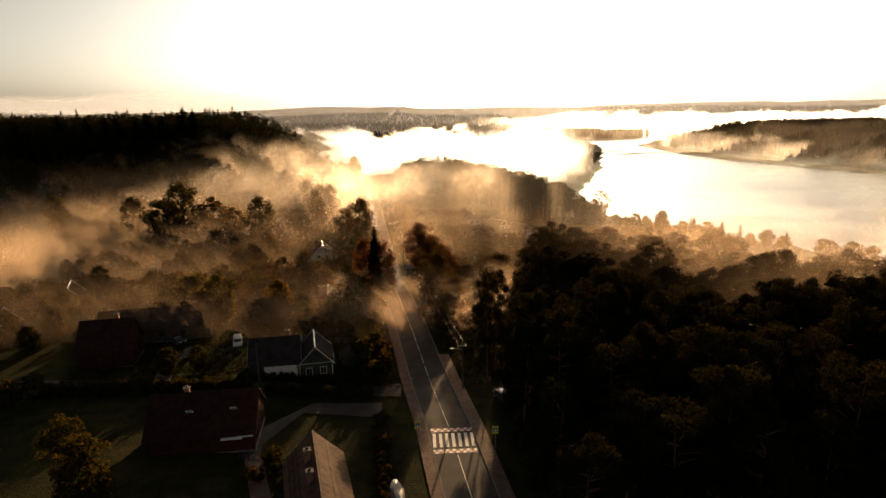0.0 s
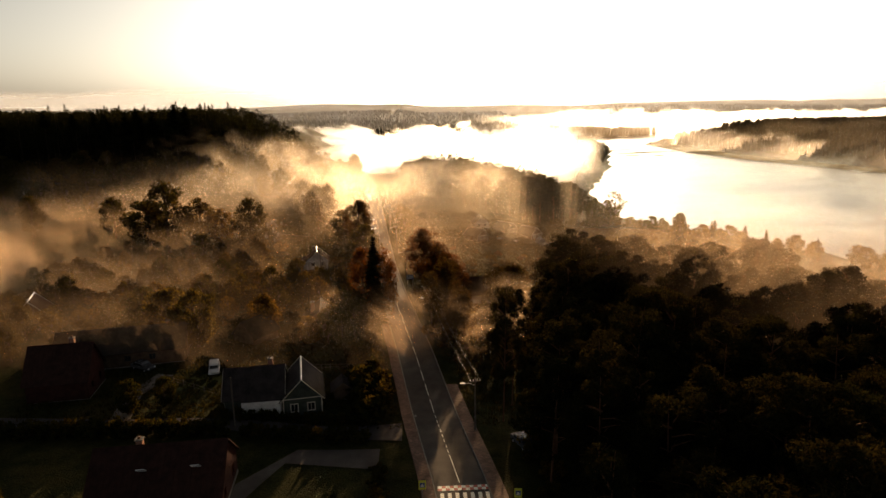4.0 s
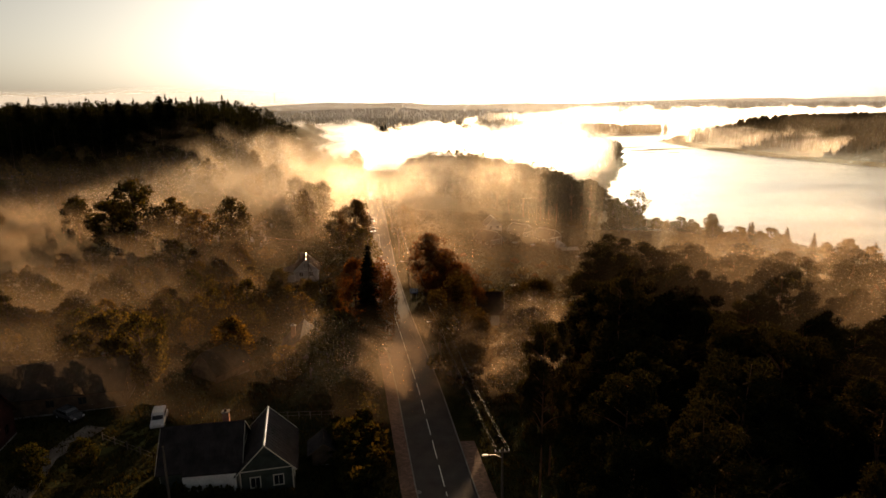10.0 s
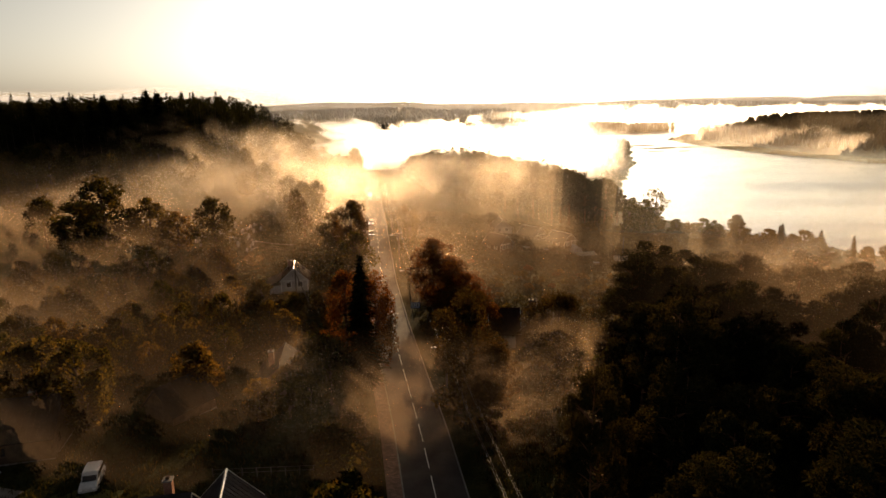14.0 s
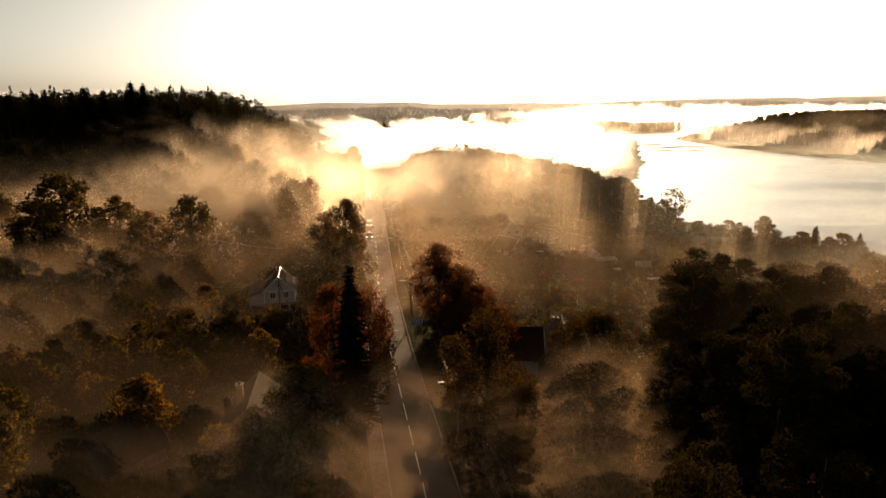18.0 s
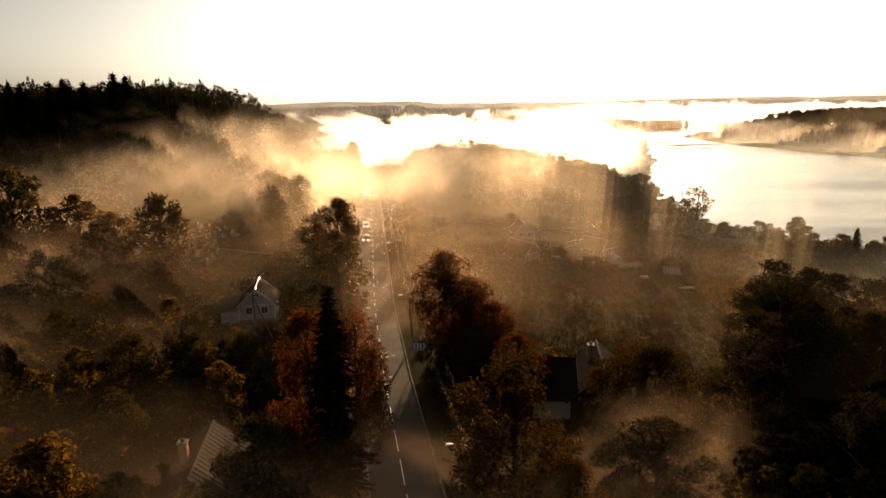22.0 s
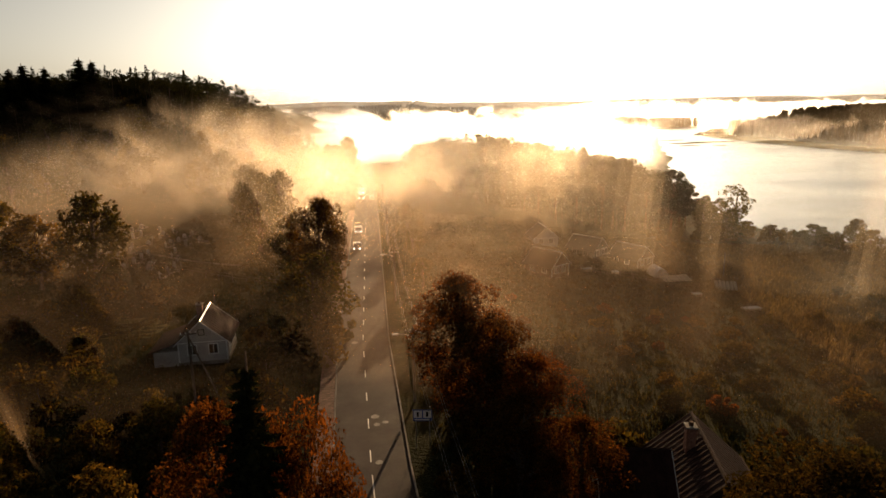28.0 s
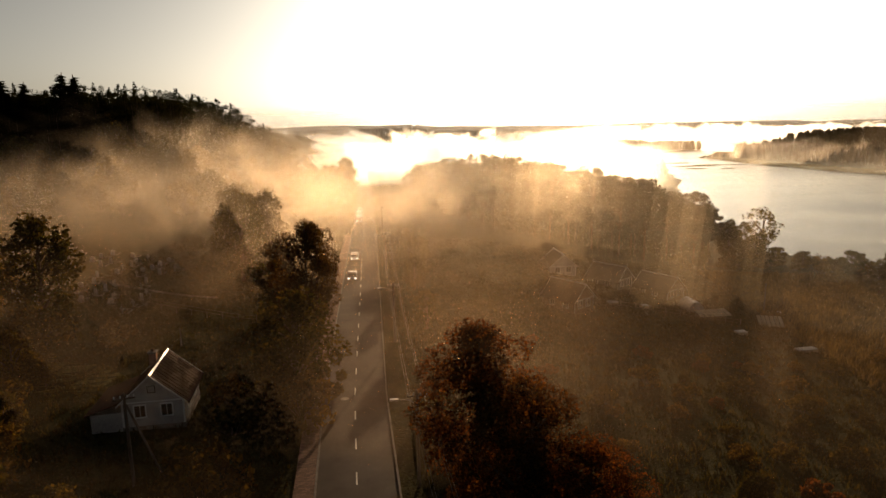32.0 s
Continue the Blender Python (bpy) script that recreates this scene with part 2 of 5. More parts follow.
def mist_material(name, density, scale, low, high, z0, z1, stretch, tint=(0.95, 0.93, 0.9), onward=0.5):
    """Drifting fog: a sheet of droplets that lets light through; thick near the ground, torn into wisps, gone above z1."""
    m, nt, b = nodes_of(name)
    nt.nodes.remove(b)
    geo = nt.nodes.new("ShaderNodeNewGeometry")
    mp = nt.nodes.new("ShaderNodeMapping")
    mp.inputs["Scale"].default_value = stretch
    nt.links.new(geo.outputs["Position"], mp.inputs[0])
    n = nt.nodes.new("ShaderNodeTexNoise")
    n.inputs["Scale"].default_value = scale
    n.inputs["Detail"].default_value = 5.0
    n.inputs["Roughness"].default_value = 0.55
    n.inputs["Distortion"].default_value = 0.6
    nt.links.new(mp.outputs[0], n.inputs["Vector"])
    sep = nt.nodes.new("ShaderNodeSeparateXYZ")
    nt.links.new(geo.outputs["Position"], sep.inputs[0])
    rise = nt.nodes.new("ShaderNodeMapRange")           # thins out with height, so that the top is torn and billowing
    rise.inputs[1].default_value, rise.inputs[2].default_value = z0, z1
    rise.inputs[3].default_value, rise.inputs[4].default_value = 0.12, -0.30
    nt.links.new(sep.outputs[2], rise.inputs[0])
    body = nt.nodes.new("ShaderNodeMath")
    nt.links.new(n.outputs["Fac"], body.inputs[0])
    nt.links.new(rise.outputs[0], body.inputs[1])
    wisps = nt.nodes.new("ShaderNodeMapRange")
    wisps.interpolation_type = 'SMOOTHSTEP'
    wisps.inputs[1].default_value, wisps.inputs[2].default_value = low, high
    nt.links.new(body.outputs[0], wisps.inputs[0])
    top = nt.nodes.new("ShaderNodeMapRange")
    top.interpolation_type = 'SMOOTHSTEP'
    top.inputs[1].default_value, top.inputs[2].default_value = z1 * 1.1 + 1.0, z1 * 0.7
    nt.links.new(sep.outputs[2], top.inputs[0])
    uv = nt.nodes.new("ShaderNodeUVMap")
    su = nt.nodes.new("ShaderNodeSeparateXYZ")
    nt.links.new(uv.outputs[0], su.inputs[0])
    edge = nt.nodes.new("ShaderNodeMapRange")
    edge.interpolation_type = 'SMOOTHSTEP'
    edge.inputs[1].default_value, edge.inputs[2].default_value = 0.0, 0.18
    pp = nt.nodes.new("ShaderNodeMath")
    pp.operation = 'PINGPONG'
    pp.inputs[1].default_value = 0.5
    nt.links.new(su.outputs[0], pp.inputs[0])
    nt.links.new(pp.outputs[0], edge.inputs[0])
    foot = nt.nodes.new("ShaderNodeMapRange")           # dissolves towards the ground
    foot.interpolation_type = 'SMOOTHSTEP'
    foot.inputs[1].default_value, foot.inputs[2].default_value = 0.0, 1.0
    nt.links.new(su.outputs[1], foot.inputs[0])
    prod = None
    for s in (wisps.outputs[0], top.outputs[0], edge.outputs[0], foot.outputs[0]):
        k = nt.nodes.new("ShaderNodeMath")
        k.operation = 'MULTIPLY'
        nt.links.new(s, k.inputs[0])
        if prod is None:
            k.inputs[1].default_value = density
        else:
            nt.links.new(prod, k.inputs[1])
        prod = k.outputs[0]
    tr = nt.nodes.new("ShaderNodeBsdfTransparent")
    sc = nt.nodes.new("ShaderNodeBsdfTranslucent")
    sc.inputs[0].default_value = (*tint, 1)
    fw = nt.nodes.new("ShaderNodeBsdfRefraction")       # droplets throw most of the light onward, close to its old direction
    fw.distribution = 'BECKMANN'
    fw.inputs["Color"].default_value = (*tint, 1)
    fw.inputs["Roughness"].default_value = MIST_ROUGH
    fw.inputs["IOR"].default_value = MIST_IOR
    lobe = nt.nodes.new("ShaderNodeMixShader")
    lobe.inputs[0].default_value = onward
    nt.links.new(sc.outputs[0], lobe.inputs[1])
    nt.links.new(fw.outputs[0], lobe.inputs[2])
    mx = nt.nodes.new("ShaderNodeMixShader")
    nt.links.new(prod, mx.inputs[0])
    nt.links.new(tr.outputs[0], mx.inputs[1])
    nt.links.new(lobe.outputs[0], mx.inputs[2])
    nt.links.new(mx.outputs[0], nt.nodes["Material Output"].inputs[0])
    return m


# ---- building helpers ----
rnd = random.Random(11)


def mesh_of(name, verts, faces, mats):
    me = bpy.data.meshes.new(name)
    me.from_pydata([tuple(v) for v in verts], [], [tuple(f) for f in faces])
    for mt in (mats if isinstance(mats, (list, tuple)) else [mats]):
        me.materials.append(mt)
    me.update()
    return me


def part(name, bm, material, parent, label=""):
    """One mesh object under a thing; bm is a bmesh or a finished mesh."""
    if isinstance(bm, bpy.types.Mesh):
        me = bm
    else:
        me = bpy.data.meshes.new(name)
        bm.normal_update()
        bm.to_mesh(me)
        bm.free()
        me.materials.append(material)
    ob = new(name, me)
    ob.parent = parent
    if label:
        ob["label"] = label
    return ob


def thing(name, m, label, category, group="", kind=""):
    ob = new(name)
    ob.empty_display_size = 0.2
    ob.matrix_world = m
    return tagged(ob, label, category, group, kind)


def box(bm, x0, y0, z0, x1, y1, z1, bevel=0.0):
    vs = [bm.verts.new((x, y, z)) for z in (z0, z1) for x, y in ((x0, y0), (x1, y0), (x1, y1), (x0, y1))]
    fs = [bm.faces.new([vs[i] for i in f]) for f in ((3, 2, 1, 0), (4, 5, 6, 7), (0, 1, 5, 4), (1, 2, 6, 5), (2, 3, 7, 6), (3, 0, 4, 7))]
    if bevel:
        bmesh.ops.bevel(bm, geom=list({e for f in fs for e in f.edges}), offset=bevel, segments=1, affect='EDGES')
    return bm


def boxed(*a, bevel=0.0):
    return box(bmesh.new(), *a, bevel=bevel)


def prism(bm, pts, y0, y1):
    """A profile in x and z, drawn along y."""
    a = [bm.verts.new((x, y0, z)) for x, z in pts]
    c = [bm.verts.new((x, y1, z)) for x, z in pts]
    n = len(pts)
    bm.faces.new(a)
    bm.faces.new(c[::-1])
    for i in range(n):
        bm.faces.new((a[i], c[i], c[(i + 1) % n], a[(i + 1) % n]))
    bmesh.ops.recalc_face_normals(bm, faces=bm.faces)
    return bm


def tube(bm, pts, radii, sides=7):
    """A tapered tube along pts."""
    rings = []
    for i, p in enumerate(pts):
        p = Vector(p)
        d = (Vector(pts[min(i + 1, len(pts) - 1)]) - Vector(pts[max(i - 1, 0)])).normalized()
        a = d.orthogonal().normalized()
        c = d.cross(a)
        rings.append([bm.verts.new(p + radii[i] * (math.cos(2 * math.pi * k / sides) * a + math.sin(2 * math.pi * k / sides) * c)) for k in range(sides)])
    for r0, r1 in zip(rings, rings[1:]):
        for k in range(sides):
            bm.faces.new((r0[k], r0[(k + 1) % sides], r1[(k + 1) % sides], r1[k]))
    bm.faces.new(rings[0][::-1])
    bm.faces.new(rings[-1])
    return bm


def sm(v, a, b2):
    t = np.clip((np.asarray(v, float) - a) / (b2 - a), 0, 1)
    return t * t * (3 - 2 * t)


# ---- the lie of the land ----
ROAD_Y = [-900, -200, 0, 70, 86, 104, 130, 168, 197, 224, 266, 289, 325, 400, 520, 700]
ROAD_X = [105, 34, 13.6, 6.4, 4.8, 2.3, -0.7, -6.0, -9.4, -11.7, -15.3, -17.2, -20.2, -27, -39, -60]


def road_x(y):
    return np.interp(y, ROAD_Y, ROAD_X)


LAKE = np.array([(300, -500), (215, 100), (172, 205), (126, 282), (103, 318), (108, 400), (168, 550), (240, 780), (275, 1000), (400, 1250),
                 (560, 1150), (370, 900), (312, 795), (310, 690), (322, 600), (358, 480), (430, 350), (560, 100), (800, -500)], float)
LAKE_Z = -11.0


def lake_distance(x, y):
    """Distance to the shore; negative on the water."""
    x, y = np.asarray(x, float), np.asarray(y, float)
    best = np.full(x.shape, 1e9)
    inside = np.zeros(x.shape, bool)
    for (ax, ay), (bx, by) in zip(LAKE, np.roll(LAKE, -1, 0)):
        t = np.clip(((x - ax) * (bx - ax) + (y - ay) * (by - ay)) / ((bx - ax) ** 2 + (by - ay) ** 2), 0, 1)
        best = np.minimum(best, np.hypot(x - ax - t * (bx - ax), y - ay - t * (by - ay)))
        inside ^= ((ay > y) != (by > y)) & (x < (bx - ax) * (y - ay) / (by - ay + 1e-9) + ax)
    return np.where(inside, -best, best)


def waves(x, y, w, s):
    k = 2 * math.pi / w
    return (np.sin(k * (x * 0.83 + y * 0.56) + s) + np.sin(k * (1.7 * y - 0.9 * x) + 2.1 * s) * 0.6 + np.sin(k * 2.3 * (x * 0.4 - y) + s * 3.7) * 0.35) / 1.95


def land(x, y):
    x, y = np.asarray(x, float), np.asarray(y, float)
    u = x - road_x(y)
    z = 0.25 * waves(x, y, 40, 1.0) * sm(np.abs(u), 7, 25)
    z = z + 2.0 * sm(-u, 8, 40) * (1 - 0.9 * sm(y, 130, 190))
    z = z + 5.0 * sm(-u, 22, 70) * sm(y, 185, 225) * (1 - sm(y, 500, 800))
    z = z + 22.0 * sm(-x, 42, 118) * sm(y, 285, 385) * (1 - sm(y, 650, 1000))
    z = z - 7.5 * sm(u, 18, 80) * sm(y, 100, 200) - 3.0 * sm(u, 60, 130)
    z = z + 15 * sm(x, 335, 470) * sm(y, 260, 420) * (1 - sm(y, 800, 1050)) * (1 - sm(x, 900, 1400))
    far = sm(np.hypot(x, y), 700, 3200)
    z = z + far * (22 + 14 * waves(x, y, 2300, 2.0) + 7 * waves(x, y, 900, 0.4))
    d = lake_distance(x, y)
    z = np.where(d > 0, (LAKE_Z + 0.35) + (z - (LAKE_Z + 0.35)) * sm(d, 0, 70), LAKE_Z - 0.3 - np.minimum(-d, 40) * 0.06)
    road = 1 - sm(np.abs(u), 5.2, 9.0)
    return z * (1 - road) + road * (-0.05 + 0.6 * sm(y, 300, 700))


def gz(x, y):
    return float(land(x, y))


def steps(spans):
    out = []
    for a, b2, s in spans:
        out += list(np.arange(a, b2, s))
    return np.array(out + [spans[-1][1]], float)


GX = steps([(-4600, -1400, 200), (-1400, -420, 40), (-420, -150, 10), (-150, -40, 3.5), (-40, 30, 1.6), (30, 150, 3.5), (150, 420, 10), (420, 1400, 40), (1400, 4600, 200)])
GY = steps([(-2400, -400, 200), (-400, 0, 40), (0, 60, 6), (60, 260, 3), (260, 440, 5), (440, 1200, 20), (1200, 4700, 100)])
xx, yy = np.meshgrid(GX, GY)
zz = land(xx, yy)
nx = len(GX)
idx = np.arange(len(GX) * len(GY)).reshape(len(GY), nx)
quads = np.stack([idx[:-1, :-1], idx[:-1, 1:], idx[1:, 1:], idx[1:, :-1]], -1).reshape(-1, 4)
me = mesh_of("ground", np.stack([xx, yy, zz], -1).reshape(-1, 3), quads, ground_material())
me.polygons.foreach_set("use_smooth", np.ones(len(me.polygons), bool))
tagged(new("ground", me), "rough green meadow and garden ground sloping to the lake", "ground", kind="structure")

wx, wy = np.meshgrid(np.linspace(60, 1100, 27), np.linspace(-600, 1400, 51))
wi = np.arange(wx.size).reshape(wx.shape)
me = mesh_of("water", np.stack([wx, wy, np.full(wx.shape, LAKE_Z)], -1).reshape(-1, 3),
             np.stack([wi[:-1, :-1], wi[:-1, 1:], wi[1:, 1:], wi[1:, :-1]], -1).reshape(-1, 4), water_material())
tagged(new("water", me), "calm bright lake water under morning mist", "lake", kind="structure")


# ---- road ----
def strip(name, y0, y1, a, b2, z, thick, mat, step=3.0):
    """A band along the road between the offsets a and b2 from its centre line."""
    ys = np.arange(y0, y1 + step, step)
    vs, fs = [], []
    for y in ys:
        c = float(road_x(y))
        up = z + 0.6 * float(sm(y, 300, 700))
        vs += [(c + a, y, up), (c + b2, y, up), (c + b2, y, up - thick), (c + a, y, up - thick)]
    for i in range(len(ys) - 1):
        o = 4 * i
        fs += [(o, o + 1, o + 5, o + 4), (o + 1, o + 2, o + 6, o + 5), (o + 3, o, o + 4, o + 7), (o + 2, o + 3, o + 7, o + 6)]
    fs += [(0, 3, 2, 1), (4 * len(ys) - 4, 4 * len(ys) - 3, 4 * len(ys) - 2, 4 * len(ys) - 1)]
    return mesh_of(name, vs, fs, mat)


road = tagged(new("road", strip("road", -120, 700, -3.2, 3.3, 0.02, 0.3, M_asphalt)), "grey asphalt road with a dashed centre line", "road", kind="structure")


def road_part(name, me, label=""):
    return part(name, me, None, road, label)


def dash(y0, y1, off, width, z=0.026):
    vs = []
    for y in (y0, y1):
        c = float(road_x(y)) + off
        vs += [(c - width / 2, y, z), (c + width / 2, y, z)]
    v = vs + [(x, y, z - 0.004) for x, y, z in vs]
    return mesh_of("lane_dash", v, [(0, 1, 3, 2), (0, 4, 5, 1), (1, 5, 7, 3), (3, 7, 6, 2), (2, 6, 4, 0)], M_paint)


road_part("centre_line", dash(55, 78, 0, 0.11), "solid white centre line")
road_part("centre_line", dash(86, 92.4, 0, 0.11), "solid white centre line")
for i in range(8):
    road_part("lane_dash", dash(92.9 + i * 1.4, 93.7 + i * 1.4, 0, 0.11))
for i in range(11):
    road_part("lane_dash", dash(104.5 + i * 5.75, 104.5 + i * 5.75 + 4.3, 0, 0.11))
for i in range(29):
    road_part("lane_dash", dash(168.3 + i * 5.8, 170.2 + i * 5.8, 0, 0.11))

# zebra crossing with chequered bands on its two ramps
ZY = 82.0
zc = float(road_x(ZY))
for i in range(7):
    road_part("zebra_stripe", mesh_of("zebra_stripe", [(zc - 2.9 + i * 0.92 + dx, ZY + dy, zz2) for zz2 in (0.021, 0.03) for dx, dy in ((0, -1.9), (0.45, -1.9), (0.45, 1.9), (0, 1.9))],
                      [(3, 2, 1, 0), (4, 5, 6, 7), (0, 1, 5, 4), (1, 2, 6, 5), (2, 3, 7, 6), (3, 0, 4, 7)], M_paint))
for yy0 in (ZY - 3.5, ZY + 2.4):
    for j in range(2):
        for i in range(13):
            x0, y0 = zc - 3.15 + i * 0.49, yy0 + j * 0.5
            road_part("chequer_block", mesh_of("chequer_block", [(x0 + dx, y0 + dy, zz2) for zz2 in (0.021, 0.031) for dx, dy in ((0, 0), (0.48, 0), (0.48, 0.49), (0, 0.49))],
                      [(3, 2, 1, 0), (4, 5, 6, 7), (0, 1, 5, 4), (1, 2, 6, 5), (2, 3, 7, 6), (3, 0, 4, 7)], M_paint if (i + j) % 2 else M_redpaint))


def disc(name, x, y, r, z, mat):
    n = 20
    v = [(x + k * math.cos(2 * math.pi * i / n), y + k * math.sin(2 * math.pi * i / n), zq) for k, zq in ((r, z - 0.01), (r, z + 0.012), (r * 0.8, z + 0.012), (r * 0.78, z + 0.006)) for i in range(n)]
    f = [(q * n + i, q * n + (i + 1) % n, (q + 1) * n + (i + 1) % n, (q + 1) * n + i) for q in range(3) for i in range(n)] + [tuple(range(3 * n, 4 * n))]
    return mesh_of(name, v, f, mat)


for x, y, r in ((1.0, 79.2, 0.5), (-0.7, 103.6, 0.42), (-6.3, 176.4, 0.5), (-6.0, 174.8, 0.36), (-5.2, 175.2, 0.36), (-5.3, 168.2, 0.4), (-10.4, 196.4, 0.5), (-11.9, 194.4, 0.42), (-2.4, 103.9, 0.4), (6.6, 78.6, 0.36), (-9.0, 150.0, 0.4)):
    road_part("manhole_cover", disc("manhole_cover", x, y, r * 0.85, 0.022, M_iron), "cast-iron manhole cover")

# kerbs and pavements are real steps
tagged(new("kerb", strip("kerb", -120, 300, -3.36, -3.2, 0.13, 0.35, M_kerb)), "weathered stone kerb along the road", "kerb", kind="structure")
tagged(new("kerb", strip("kerb", -120, 300, 3.3, 3.46, 0.13, 0.35, M_kerb)), "weathered stone kerb along the road", "kerb", kind="structure")
tagged(new("pavement", strip("pavement", -120, 300, -5.0, -3.36, 0.11, 0.35, M_paving)), "brown paved footpath behind the kerb", "pavement", kind="structure")
tagged(new("pavement", strip("pavement", -120, 112, 3.46, 5.3, 0.11, 0.35, M_paving)), "brown paved footpath behind the kerb", "pavement", kind="structure")


def patch(name, pts, mat, label, kind="structure", lift=0.05):
    """A drive or path: a quad ladder draped over the ground, pts as pairs of edge points."""
    vs, fs = [], []
    rows = []
    for (a, b2), (c, d) in zip(pts, pts[1:]):
        n = max(2, int(math.dist(a, c) / 1.5))
        for i in range(n):
            t = i / n
            rows.append(((a[0] + t * (c[0] - a[0]), a[1] + t * (c[1] - a[1])), (b2[0] + t * (d[0] - b2[0]), b2[1] + t * (d[1] - b2[1]))))
    rows.append(pts[-1])
    w = 4
    for a, b2 in rows:
        for k in range(w + 1):
            x, y = a[0] + k / w * (b2[0] - a[0]), a[1] + k / w * (b2[1] - a[1])
            vs.append((x, y, gz(x, y) + lift + 0.06))
    for i in range(len(rows) - 1):
        for k in range(w):
            o = i * (w + 1) + k
            fs.append((o, o + 1, o + w + 2, o + w + 1))
    return tagged(new(name, mesh_of(name, vs, fs, mat)), label, "path", kind=kind)


patch("drive", [((-2.5, 96.5), (-2.5, 101.5)), ((-12, 97.2), (-12, 100.5)), ((-44, 99.5), (-44, 102.5)), ((-75, 101), (-75, 104))], M_asphalt, "dark side street leaving the main road")
patch("drive", [((-5.5, 89.5), (-5.5, 94.5)), ((-17.5, 90.5), (-16.5, 94)), ((-21.5, 80.5), (-25, 82)), ((-21, 76), (-24, 77))], M_asphalt, "grey house drive bending past the lawn")
patch("garden_path", [((-21, 78), (-23.5, 78)), ((-17, 66), (-19.5, 66)), ((-15, 55), (-17.5, 55))], M_paving, "paved garden path beside the house")
patch("lawn", [((-43, 102.6), (-28.5, 102.8)), ((-43, 108), (-29.5, 107)), ((-40, 113), (-30, 112)), ((-37, 117), (-31, 117))], M_lawn, "short sunlit yellow-green lawn", lift=-0.06)
patch("lawn", [((-54, 199), (-38, 199.5)), ((-53, 204), (-37, 204)), ((-50, 207.5), (-40, 207))], M_lawn, "short sunlit yellow-green lawn", lift=-0.06)
patch("garden_path", [((-58, 241.2), (-58, 242.4)), ((-48, 239.6), (-48, 240.8)), ((-37, 237.6), (-37, 238.8))], M_gravel, "pale gravel path below the graves")
patch("track", [((-42, 102), (-45, 102)), ((-43.5, 110), (-46, 110)), ((-41, 117), (-44, 118))], M_gravel, "worn gravel track up to the yard")


# ---- trees ----
def leaf_cloud(centres, radii, per, size, flat=1.0, seed=0, quad=True):
    """Many small leaf blades in clumps; returns vertices and faces."""
    g = np.random.default_rng(seed)
    c = np.repeat(np.asarray(centres, float), per, 0)
    r = np.repeat(np.asarray(radii, float), per)
    n = len(c)
    d = g.normal(size=(n, 3))
    d /= np.linalg.norm(d, axis=1)[:, None]
    p = c + d * (r * g.uniform(0.45, 1.05, n) ** 0.7)[:, None] * np.array([1, 1, flat])
    a = g.normal(size=(n, 3))
    a /= np.linalg.norm(a, axis=1)[:, None]
    b2 = np.cross(a, g.normal(size=(n, 3)))
    b2 /= np.linalg.norm(b2, axis=1)[:, None]
    s = (size * g.uniform(0.6, 1.4, n))[:, None]
    if quad:
        v = np.stack([p - a * s, p + b2 * s * 0.55, p + a * s, p - b2 * s * 0.55], 1).reshape(-1, 3)
        f = np.arange(4 * n).reshape(-1, 4)
    else:
        v = np.stack([p - a * s * 0.6 + b2 * s * 0.25, p + a * s, p - a * s * 0.6 - b2 * s * 0.25], 1).reshape(-1, 3)
        f = np.arange(3 * n).reshape(-1, 3)
    return v, f


def trunk_mesh(name, height, r, limbs, mat, lean=0.3, seed=0):
    g = random.Random(seed)
    bm = bmesh.new()
    dx, dy = g.uniform(-lean, lean), g.uniform(-lean, lean)
    pts = [(dx * (t ** 2) + 0.1 * math.sin(5 * t + seed), dy * t * t, -0.5 + t * (height + 0.5)) for t in (0, 0.06, 0.3, 0.55, 0.8, 1)]
    tube(bm, pts, [r * 1.5, r, r * 0.85, r * 0.65, r * 0.4, r * 0.1], 7)
    for p, q, rr in limbs:
        mid = [(p[k] + q[k]) / 2 + (0.25 if k == 2 else g.uniform(-0.2, 0.2)) for k in range(3)]
        tube(bm, [p, mid, q], [rr, rr * 0.65, rr * 0.2], 5)
    me = bpy.data.meshes.new(name)
    bm.normal_update()
    bm.to_mesh(me)
    bm.free()
    me.materials.append(mat)
    me.polygons.foreach_set("use_smooth", np.ones(len(me.polygons), bool))
    return me


def broad_tree(name, height, radius, mat, label, seed, low=0.08, per=56, n=84, size=0.28):
    """Broad-leaved tree: a lumpy crown of leaf clumps round forking limbs."""
    g = np.random.default_rng(seed)
    t = thing(name, Matrix.Identity(4), label, "tree")
    mid = height * (low + 1) / 2
    half = height * (1 - low) / 2
    cs, rs, limbs = [], [], []
    for i in range(n):
        a, h = g.uniform(0, 2 * math.pi), g.uniform(-1, 1)
        k = math.sqrt(max(0.0, 1 - abs(h) ** 2.3)) * (1.0 if h < 0 else 0.96)
        rr = radius * k * (g.uniform(0.2, 1.0) ** 0.45) * (0.82 + 0.25 * math.sin(3 * a + seed) * math.cos(2 * h + seed))
        c = (rr * math.cos(a), rr * math.sin(a), mid + half * h * 0.93)
        cs.append(c)
        rs.append(radius * g.uniform(0.17, 0.31))
        if i % 5 == 0:
            z0 = max(height * 0.15, c[2] - rr * 0.9 - 0.5)
            limbs.append(((0, 0, z0), (c[0] * 0.9, c[1] * 0.9, c[2]), 0.03 * radius))
    v, f = leaf_cloud(cs, rs, per, size, 0.85, seed)
    part("trunk", trunk_mesh("trunk", height * 0.9, 0.03 * height * 0.75 + 0.05, limbs, M_bark, 0.4, seed), None, t)
    part("crown", mesh_of("crown", v, f, mat), None, t)
    return t


